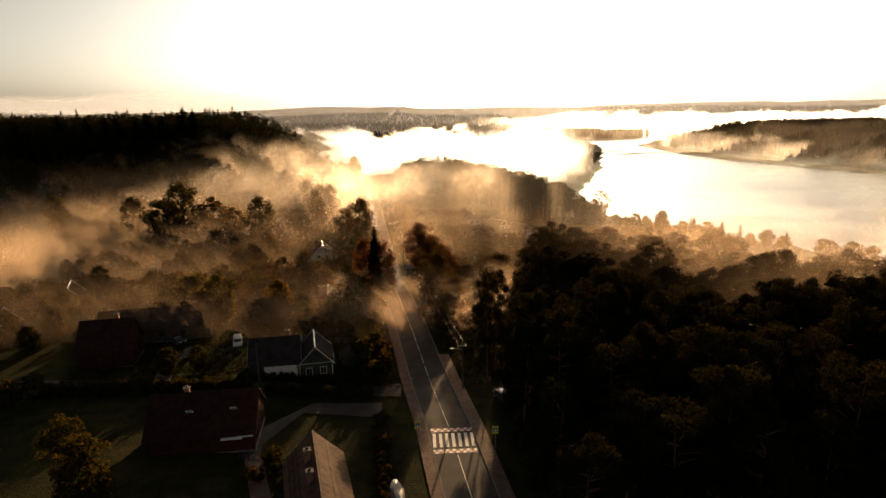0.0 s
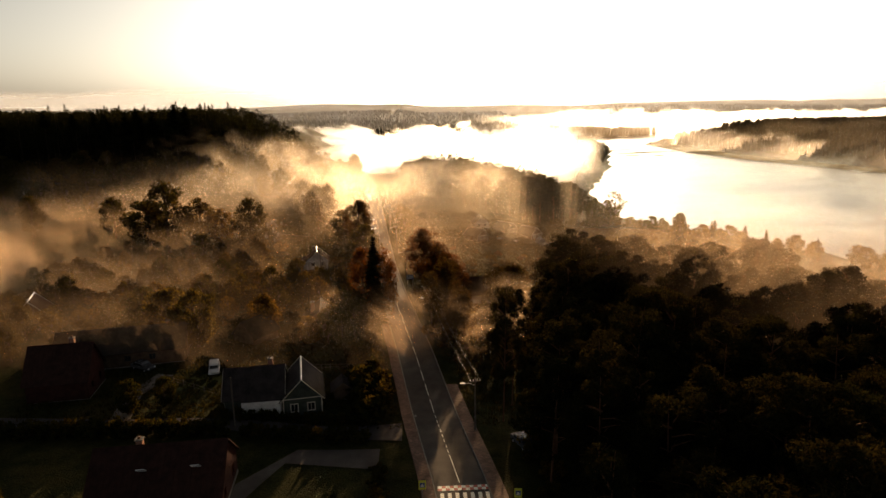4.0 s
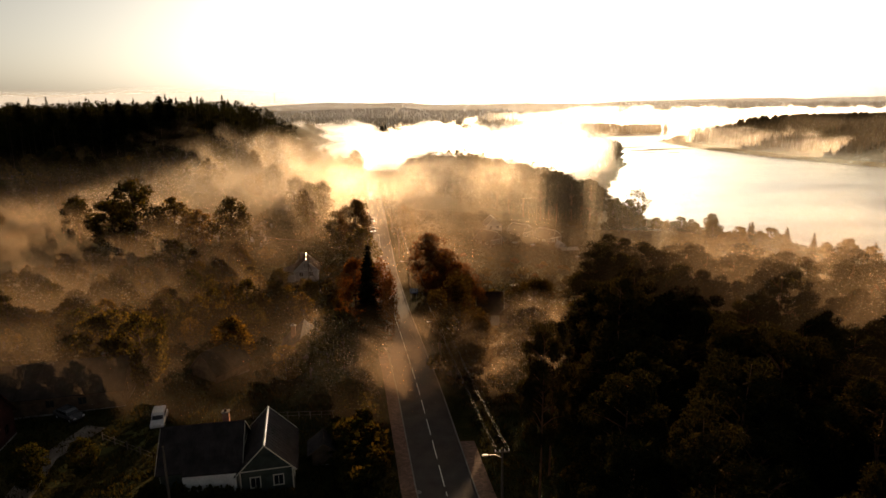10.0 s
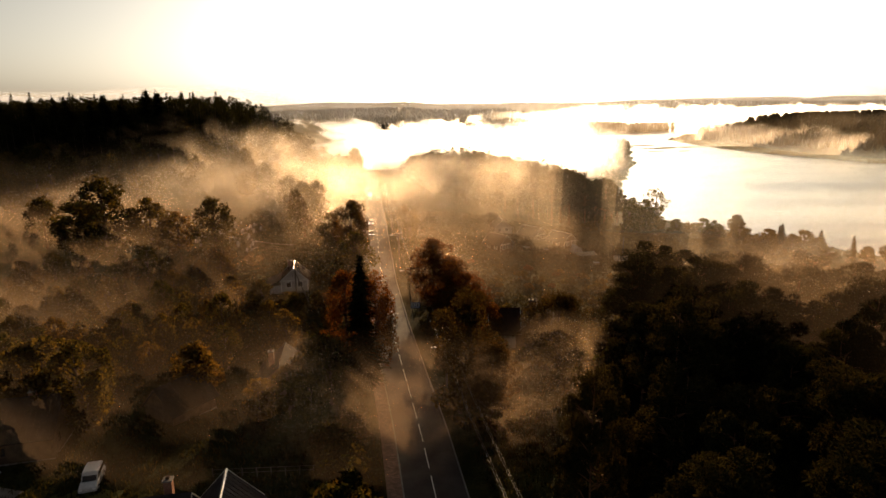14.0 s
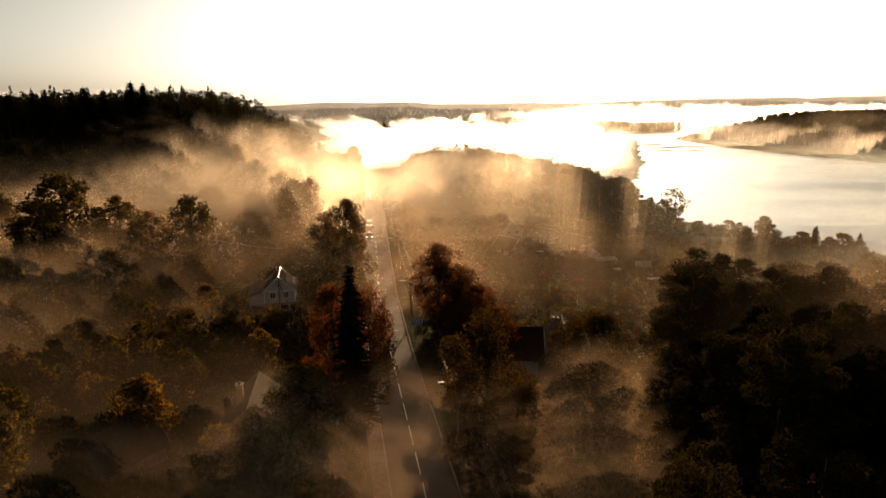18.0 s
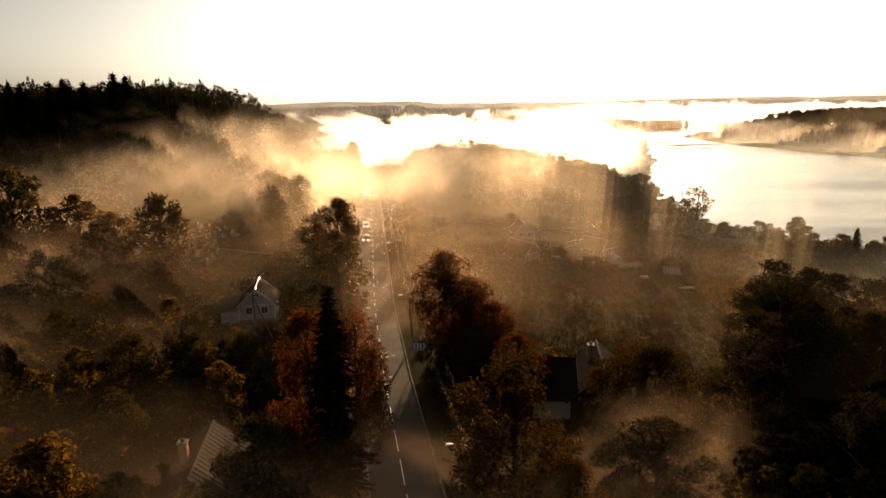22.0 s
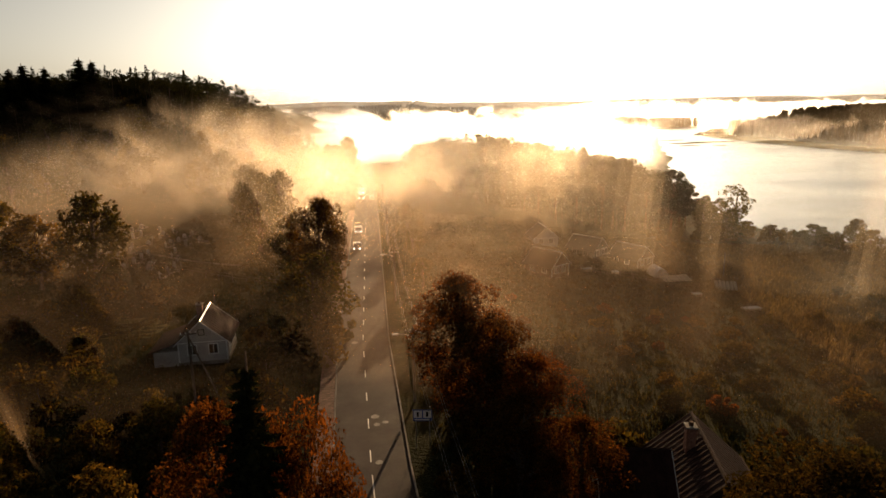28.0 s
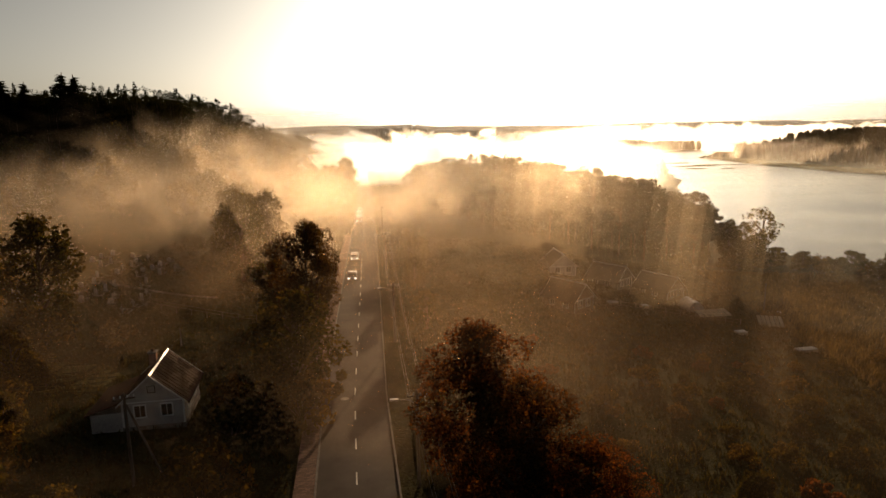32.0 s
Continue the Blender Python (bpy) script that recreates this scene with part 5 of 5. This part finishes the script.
# brown house east of the road
house(19.2, 159.8, -9, 9.0, 7.0, 3.0, 3.2, M_brownwood, M_roofred, "brown house under big trees with a dark red roof", front=two(7.0), sides=side, ridge=False, trim=M_brownwood, chimney=((-1.0, 1.0, 0.9),))
house(13.6, 159.4, 84, 4.6, 6.4, 3.0, 3.0, M_cream, M_roofred, "low side wing of the brown house", front=two(6.4), ridge=False)
# houses on the lake side
for x, y, r, L, W, wm, rm, lb in ((21.5, 233.0, 38, 6.5, 4.8, M_brownwood, M_roofgrey, "small brown house with a grey roof"), (35.0, 256.0, 42, 7, 5.2, M_darkwood, M_roofdark, "dark boarded house near the lake"),
                                  (44.0, 253.0, 35, 7.5, 5.4, M_brownwood, M_roofdark, "brown house with a pale window"), (26.0, 262.0, 5, 6.5, 5.4, M_plaster, M_roofgrey, "pale house in the mist")):
    house(x, y, r, L, W, 2.5, 2.3, wm, rm, lb, front=two(W), sides=side, trim=M_white)


# ---- poles, wires, signs ----
def power_pole(x, y, height, label, arm=True, rot=0.0, lamp=False):
    p = thing("power_pole", pose(x, y, gz(x, y), 0, 0, rot), label, "pole", "power poles")
    part("post", tube(bmesh.new(), [(0, 0, -0.6), (0, 0, height * 0.5), (0, 0, height)], [0.15, 0.13, 0.1], 8), M_pole, p)
    if arm:
        part("crossarm", boxed(-0.8, -0.06, height - 0.55, 0.8, 0.06, height - 0.42, bevel=0.015), M_pole, p)
        for dx in (-0.7, -0.25, 0.25, 0.7):
            part("insulator", tube(bmesh.new(), [(dx, 0, height - 0.42), (dx, 0, height - 0.3), (dx, 0, height - 0.2)], [0.035, 0.06, 0.03], 7), M_white, p)
    if lamp:
        part("lamp_arm", tube(bmesh.new(), [(-0.1, 0, height - 1.1), (-0.7, 0, height - 0.75), (-1.5, 0, height - 0.7)], [0.035, 0.03, 0.03], 6), M_steel, p)
        part("lamp_head", boxed(-2.1, -0.14, height - 0.76, -1.45, 0.14, height - 0.62, bevel=0.03), M_steel, p, "flat grey street lamp head")
    return p


ROW = []
for y in (98.6, 139.0, 179.5, 214.0, 255.0, 296.0):
    x = float(road_x(y)) + 4.95
    power_pole(x, y, 8.2, "weathered wooden power pole with a street lamp", rot=5, lamp=True)
    ROW.append((x, y, gz(x, y) + 8.0))
for a, c in zip(ROW, ROW[1:]):
    for dx in (-0.7, -0.5, 0.5, 0.7):
        pts = []
        for i in range(9):
            t = i / 8
            pts.append((a[0] + dx + t * (c[0] - a[0]), a[1] + t * (c[1] - a[1]), a[2] + t * (c[2] - a[2]) - 2.4 * t * (1 - t)))
        w = bmesh.new()
        tube(w, pts, [0.007] * 9, 5)
        me = bpy.data.meshes.new("power_line")
        w.to_mesh(me)
        w.free()
        me.materials.append(M_wire)
        tagged(new("power_line", me), "bare aluminium power line catching the sun", "cable", "power lines")
p = power_pole(-26.2, 99.4, 7.6, "plain wooden pole on the lawn", arm=False)
p = power_pole(-25.3, 180.6, 8.0, "wooden pole with a slanting stay", rot=20)
part("stay", tube(bmesh.new(), [(0.1, 0, 7.0), (2.6, -0.8, -0.3)], [0.09, 0.1], 7), M_pole, p, "slanting wooden stay")
p = power_pole(43.6, 168.0, 6.0, "old wooden pole propped by a slanting stay", arm=False)
part("stay", tube(bmesh.new(), [(0, 0, 5.6), (-3.0, -0.6, -0.4)], [0.09, 0.1], 7), M_pole, p, "slanting wooden stay")
for x, y, h in ((62.0, 247.0, 6.0), (-34.0, 214.0, 2.4)):
    power_pole(x, y, h, "thin weathered pole in the meadow", arm=False)


def crossing_sign(x, y, rot):
    """Pedestrian crossing sign: blue square with a white triangle on a fluorescent yellow board."""
    s = thing("crossing_sign", pose(x, y, gz(x, y), 0, 0, rot), "yellow-backed pedestrian crossing sign on a steel post", "road sign", "crossing signs")
    part("post", tube(bmesh.new(), [(0, 0, -0.3), (0, 0, 3.4)], [0.04, 0.04], 8), M_steel, s)
    bd = part("board", boxed(-0.42, -0.07, 2.3, 0.42, -0.045, 3.5, bevel=0.01), M_signyellow, s, "fluorescent yellow backing board")
    part("panel", boxed(-0.3, -0.085, 2.6, 0.3, -0.072, 3.2), M_signblue, bd, "blue square sign panel")
    bm = bmesh.new()
    prism(bm, [(-0.23, 2.68), (0.23, 2.68), (0, 3.12)], -0.095, -0.087)
    part("symbol", bm, M_white, bd, "white triangle")
    return s


crossing_sign(0.15, 81.6, 3)
crossing_sign(11.0, 79.3, -8)

s = thing("info_sign", pose(-1.5, 170.4, gz(-1.5, 170.4), 0, 0, -3), "blue direction board with two white symbol panels", "road sign")
for dx in (-0.6, 0.6):
    part("post", tube(bmesh.new(), [(dx, 0, -0.3), (dx, 0, 3.7)], [0.04, 0.04], 8), M_steel, s)
bd = part("board", boxed(-0.85, -0.08, 2.7, 0.85, -0.045, 3.8, bevel=0.01), M_signblue, s)
for dx in (-0.78, 0.05):
    part("panel", boxed(dx, -0.095, 3.02, dx + 0.72, -0.083, 3.72), M_white, bd, "white symbol panel")
    part("symbol", boxed(dx + 0.26, -0.105, 3.14, dx + 0.46, -0.098, 3.6), M_tyre, bd, "dark symbol")
part("text_bar", boxed(-0.7, -0.095, 2.8, 0.6, -0.083, 2.9), M_white, bd)


# ---- vehicles ----
def car(x, y, rot, paint, label, van=False, lights=False):
    """A car: shaped body and cabin, windows, wheels, lamps; its nose points to local -y."""
    c = thing("van" if van else "car", pose(x, y, gz(x, y) + (0.07 if abs(x - road_x(y)) < 3.3 else 0.0), 0, 0, rot), label, "van" if van else "car")
    L, W, H = (4.2, 1.7, 1.65) if van else (4.4, 1.78, 1.45)
    bm = bmesh.new()
    hood = 0.95 if van else 0.88
    prof = [(-L / 2, 0.35), (L / 2, 0.35), (L / 2, 0.95), (L / 2 - 0.08, hood + 0.05), (-L / 2 + 0.9, hood), (-L / 2 + 0.05, 0.75)]
    prism(bm, [(q, z) for q, z in prof], -W / 2, W / 2)
    bmesh.ops.bevel(bm, geom=list(bm.edges), offset=0.07, segments=2, affect='EDGES')
    part("body", bm, paint, c).matrix_local = pose(0, 0, 0, 0, 0, 90)
    bm = bmesh.new()
    tail = L / 2 - (0.05 if van else 0.55)
    prism(bm, [(-L / 2 + 1.0, hood - 0.03), (tail, hood - 0.03), (tail - 0.25, H), (-L / 2 + 1.75, H)], -W / 2 + 0.08, W / 2 - 0.08)
    bmesh.ops.bevel(bm, geom=list(bm.edges), offset=0.09, segments=2, affect='EDGES')
    cab = part("cabin", bm, paint, c)
    cab.matrix_local = pose(0, 0, 0, 0, 0, 90)
    for sg in (-1, 1):
        bm = bmesh.new()
        prism(bm, [(-L / 2 + 1.3, hood + 0.07), (tail - 0.2, hood + 0.07), (tail - 0.33, H - 0.14), (-L / 2 + 1.8, H - 0.14)], sg * (W / 2 - 0.075) - 0.008, sg * (W / 2 - 0.075) + 0.008)
        part("side_window", bm, M_glass, cab)
    bm = bmesh.new()
    ws = [(-L / 2 + 1.06, hood + 0.06), (-L / 2 + 1.70, H - 0.09)]
    prism(bm, [(ws[0][0] - 0.02, ws[0][1]), (ws[1][0] - 0.02, ws[1][1]), (ws[1][0] + 0.02, ws[1][1]), (ws[0][0] + 0.02, ws[0][1])], -W / 2 + 0.2, W / 2 - 0.2)
    part("windscreen", bm, M_glass, cab)
    for dx in (-1, 1):
        for dy in (-L / 2 + 0.85, L / 2 - 0.85):
            wh2 = part("wheel", tube(bmesh.new(), [(dx * (W / 2 - 0.2), dy, 0.32), (dx * (W / 2 + 0.01), dy, 0.32)], [0.32, 0.32], 16), M_tyre, c)
            part("rim", tube(bmesh.new(), [(dx * (W / 2 - 0.02), dy, 0.32), (dx * (W / 2 + 0.02), dy, 0.32)], [0.2, 0.18], 12), M_steel, wh2)
        part("headlight", boxed(dx * 0.62 - 0.16, -L / 2 - 0.03, 0.58, dx * 0.62 + 0.16, -L / 2 + 0.04, 0.74, bevel=0.02), M_headlamp if lights else M_lampglass, c)
        part("tail_light", boxed(dx * 0.72 - 0.1, L / 2 - 0.04, 0.7, dx * 0.72 + 0.1, L / 2 + 0.03, 0.9, bevel=0.02), M_redpaint, c)
    return c


m, nt, b = nodes_of("lit_headlamp")
b.inputs["Base Color"].default_value = (0.9, 0.9, 0.85, 1)
b.inputs["Emission Color"].default_value = (1.0, 0.95, 0.85, 1)
b.inputs["Emission Strength"].default_value = 3.0
M_headlamp = m
car(-34.6, 118.0, 14, M_carwhite, "white estate van parked on the lawn", van=True)
car(-47.5, 120.5, 60, M_cardark, "dark car parked by the barn")
car(14.2, 94.0, 20, M_cardark, "dark parked car under the pines")
for y, pt, lb in ((250.0, M_cardark, "grey car with lit headlights on the road"), (268.0, M_carwhite, "white car with lit headlights on the road"),
                  (322.0, M_cardark, "dark car with lit headlights in a queue far up the road"), (334.0, M_carwhite, "pale car with lit headlights in a queue far up the road"),
                  (346.0, M_cardark, "dark car at the end of the queue in the mist")):
    car(float(road_x(y)) - 1.6, y, 4.5, pt, lb, lights=True)
car(float(road_x(320.0)) + 1.7, 320.0, 184.5, M_cardark, "dark car driving away up the misty road")

# covered boat by the tiled house
bt = thing("covered_boat", pose(-2.6, 69.0, gz(-2.6, 69.0) + 0.05, 0, 0, 8), "small boat under a crumpled grey tarpaulin", "boat")
v, f = [], []
for i in range(13):
    t = i / 12
    wd = 0.95 * math.sin(math.pi * min(1, 0.12 + t * 0.75)) ** 0.7
    for j in range(9):
        a = math.pi * j / 8
        v.append((wd * math.cos(a) + 0.05 * math.sin(9 * t + 3 * j), -2.4 + 4.8 * t, 1.15 * math.sin(a) ** 0.8 * (0.75 + 0.3 * math.sin(3.0 * t)) + 0.05 * math.cos(7 * t + 2 * j) * math.sin(a)))
for i in range(12):
    for j in range(8):
        o = i * 9 + j
        f.append((o, o + 1, o + 10, o + 9))
part("tarpaulin", mesh_of("tarpaulin", v, f, M_tarp), None, bt)
part("trailer_frame", boxed(-0.6, -2.3, 0.1, 0.6, 2.3, 0.22), M_steel, bt)

# ---- fences, piles and yard clutter ----
def fence(pts, gap, height, label):
    fc = thing("fence", Matrix.Identity(4), label, "fence")
    for (ax, ay), (bx, by) in zip(pts, pts[1:]):
        n = max(1, int(math.dist((ax, ay), (bx, by)) / gap))
        for i in range(n + 1):
            x, y = ax + (bx - ax) * i / n, ay + (by - ay) * i / n
            z = gz(x, y)
            part("post", boxed(x - 0.05, y - 0.05, z - 0.3, x + 0.05, y + 0.05, z + height + 0.08), M_pole, fc)
        for k in (0.35, 0.85):
            part("rail", tube(bmesh.new(), [(ax, ay, gz(ax, ay) + height * k), (bx, by, gz(bx, by) + height * k)], [0.028, 0.028], 5), M_pole, fc)


fence([(-23, 120), (-8, 122)], 1.4, 1.0, "low fence with pale posts across the garden")
fence([(-40, 114), (-32, 109.5), (-28, 112)], 2.0, 1.0, "old wooden rail fence along the yard")
fence([(-66, 236), (-30, 226), (-24, 224)], 2.5, 1.0, "pale rail fence along the cemetery field")
fence([(24, 238), (52, 236)], 2.5, 1.1, "pale garden fence on the lake side")


def board_pile(x, y, rot, n, w, l, tilt, label):
    p = thing("board_pile", pose(x, y, gz(x, y) + 0.1, 0, 0, rot), label, "boards")
    part("bearer", boxed(-l / 2, -0.1, -0.2, l / 2, 0.1, 0.5), M_pole, p)
    for i in range(n):
        bd2 = part("board", boxed(-w / 2, -l / 2, 0, w / 2, l / 2, 0.06), M_timber, p)
        bd2.matrix_local = pose(-l / 2 + i * (w + 0.14) + w / 2, 0, 0.55, tilt, 0, rnd.uniform(-2, 2))


board_pile(58.5, 239.0, -18, 6, 0.55, 3.4, 16, "row of pale boards leaning on a bearer")
board_pile(47.0, 239.0, 6, 7, 0.7, 2.6, 12, "low pale board cover in the garden")
for x, y, r, l in ((56.5, 224.5, 8, 3.2), (30.5, 238.5, 4, 1.8), (49.0, 230.0, 2, 1.6), (64, 247, -20, 2.2), (36.5, 239.5, 3, 1.2)):
    t = thing("cold_frame", pose(x, y, gz(x, y), 0, 0, r), "pale wooden cold frame on the grass", "cold frame")
    part("side", boxed(-l / 2, -0.6, -0.3, l / 2, 0.6, 0.45, bevel=0.02), M_timber, t)
    part("cover", boxed(-l / 2 - 0.05, -0.65, 0.455, l / 2 + 0.05, 0.65, 0.5), M_plaster, t)
gr = thing("greenhouse", pose(46.5, 243.5, gz(46.5, 243.5), 0, 0, 5), "small round-topped foil greenhouse", "greenhouse")
v = [(1.5 * math.cos(math.pi * j / 10), y, -0.2 + 2.3 * math.sin(math.pi * j / 10)) for y in (-2.0, 2.0) for j in range(11)]
part("cover", mesh_of("cover", v, [(j, j + 1, j + 12, j + 11) for j in range(10)] + [tuple(range(10, -1, -1)), tuple(range(11, 22))], M_tarp), None, gr)
for y in (-2.0, -0.7, 0.7, 2.0):
    part("hoop", tube(bmesh.new(), [(1.53 * math.cos(math.pi * j / 10), y, -0.2 + 2.33 * math.sin(math.pi * j / 10)) for j in range(11)], [0.025] * 11, 5), M_steel, gr)

# cemetery on the hillside: stones in uneven rows
M_stone = surface("polished_gravestone", (0.2, 0.2, 0.2), (0.42, 0.41, 0.4), 3.0, 0.35, per_object=0.4, relief=0.05)


def gravestone(kind):
    g = thing("gravestone", Matrix.Identity(4), "weathered grey gravestone with a low kerb", "gravestone", "gravestones on the hillside")
    bm = bmesh.new()
    if kind == 0:
        prism(bm, [(-0.4, 0), (0.4, 0), (0.4, 0.8), (0.2, 1.02), (-0.2, 1.02), (-0.4, 0.8)], -0.1, 0.1)
    elif kind == 1:
        prism(bm, [(-0.3, 0), (0.3, 0), (0.26, 1.25), (-0.26, 1.25)], -0.09, 0.09)
    else:
        prism(bm, [(-0.08, 0), (0.08, 0), (0.08, 0.8), (0.35, 0.8), (0.35, 0.95), (0.08, 0.95), (0.08, 1.3), (-0.08, 1.3), (-0.08, 0.95), (-0.35, 0.95), (-0.35, 0.8), (-0.08, 0.8)], -0.07, 0.07)
    part("stone", bm, M_stone, g)
    k = wall_panel(1.3, 2.2, [(0.1, 0.1, 1.2, 2.1)], 0.2)
    part("grave_kerb", k, M_kerb, g).matrix_local = pose(-0.65, 0.15, 0.14, 90 - 180, 0, 0)
    return g


kinds = [gravestone(i) for i in range(3)]
used = set()
for row in range(11):
    for col in range(13):
        x, y = -92 + col * 3.7 + rnd.uniform(-0.8, 0.8), 226 + row * 3.6 + rnd.uniform(-0.5, 0.5)
        if rnd.random() < 0.25 or x > -46 - (row * 0.5):
            continue
        k = rnd.randrange(3)
        m4 = pose(x, y, gz(x, y) - 0.03, rnd.uniform(-3, 3), 0, rnd.uniform(-25, 25))
        if k not in used:
            used.add(k)
            kinds[k].matrix_world = m4
        else:
            copy_thing(kinds[k], m4)

# radio mast on the horizon
TX, TY = -955.0, 4450.0
mast = thing("radio_mast", pose(TX, TY, gz(TX, TY)), "thin lattice radio mast on the horizon", "mast")
part("mast_tube", tube(bmesh.new(), [(0, 0, -2), (0, 0, 75)], [2.2, 1.2], 6), M_steel, mast)
part("head", tube(bmesh.new(), [(0, 0, 60), (0, 0, 66)], [2.6, 2.6], 6), M_steel, mast)

# ---- grass, reeds ----
def blades(name, spots, size, label, mat, cat, seed):
    """Tufts of upright blades, joined."""
    g = np.random.default_rng(seed)
    P = np.repeat(np.asarray(spots, float), 5, 0)
    n = len(P)
    P = P + np.c_[g.normal(0, 0.22, (n, 2)), np.zeros(n)]
    a = g.uniform(0, 6.283, n)
    w = size * 0.14 * g.uniform(0.7, 1.5, n)
    hgt = size * g.uniform(0.5, 1.3, n)
    lean = g.normal(0, 0.3, (n, 2)) * hgt[:, None]
    d = np.c_[np.cos(a) * w, np.sin(a) * w, np.zeros(n)]
    tip = P + np.c_[lean, hgt]
    v = np.stack([P - d, P + d, tip], 1).reshape(-1, 3)
    return tagged(new(name, mesh_of(name, v, np.arange(3 * n).reshape(-1, 3), mat)), label, cat, kind="stuff")


g = np.random.default_rng(99)
gx, gy = g.uniform(-60, 70, 42000), g.uniform(100, 290, 42000)
ok = (np.abs(gx - road_x(gy)) > 5.6) & (lake_distance(gx, gy) > 2)
gx, gy = gx[ok], gy[ok]
blades("meadow_grass", np.c_[gx, gy, land(gx, gy) - 0.03], 0.52, "long uneven meadow grass", M_grass, "grass", 1)
gx, gy = g.uniform(55, 120, 15000), g.uniform(196, 285, 15000)
ok = (lake_distance(gx, gy) > 2) & (gx > 55 + 0.12 * (gy - 196))
gx, gy = gx[ok], gy[ok]
blades("dry_grass", np.c_[gx, gy, land(gx, gy) - 0.03], 1.1, "tall dry yellow grass on the lake meadow", M_dry, "grass", 2)
t = g.uniform(0, 1, 9000)
seg = g.integers(11, 16, 9000)
pa, pb = LAKE[seg], LAKE[seg + 1]
rx, ry = (pa + (pb - pa) * t[:, None]).T
rx, ry = rx + g.uniform(-16, 3, 9000), ry + g.normal(0, 5, 9000)
blades("reed_belt", np.c_[rx, ry, np.full(9000, LAKE_Z - 0.1)], 2.0, "pale belt of reeds along the far shore", M_reed, "reeds", 3)
for k, (x, y, rx0, ry0) in enumerate(((236, 690, 20, 5), (262, 700, 26, 5), (225, 660, 9, 3), (250, 655, 6, 2.5), (238, 735, 16, 5), (205, 705, 12, 4))):
    n = 14
    v = [(x, y, LAKE_Z + 0.5)] + [(x + q * rx0 * math.cos(i * 0.4488) * (1 + 0.2 * math.sin(3 * i + k)), y + q * ry0 * math.sin(i * 0.4488), LAKE_Z + zq) for q, zq in ((0.8, 0.4), (1.0, -0.3)) for i in range(n)]
    f = [(0, 1 + i, 1 + (i + 1) % n) for i in range(n)] + [(1 + i, 15 + i, 15 + (i + 1) % n, 1 + (i + 1) % n) for i in range(n)]
    tagged(new("reed_island", mesh_of("reed_island", v, f, M_grass)), "flat dark reed island in the lake", "island", "reed islands in the lake", kind="structure")
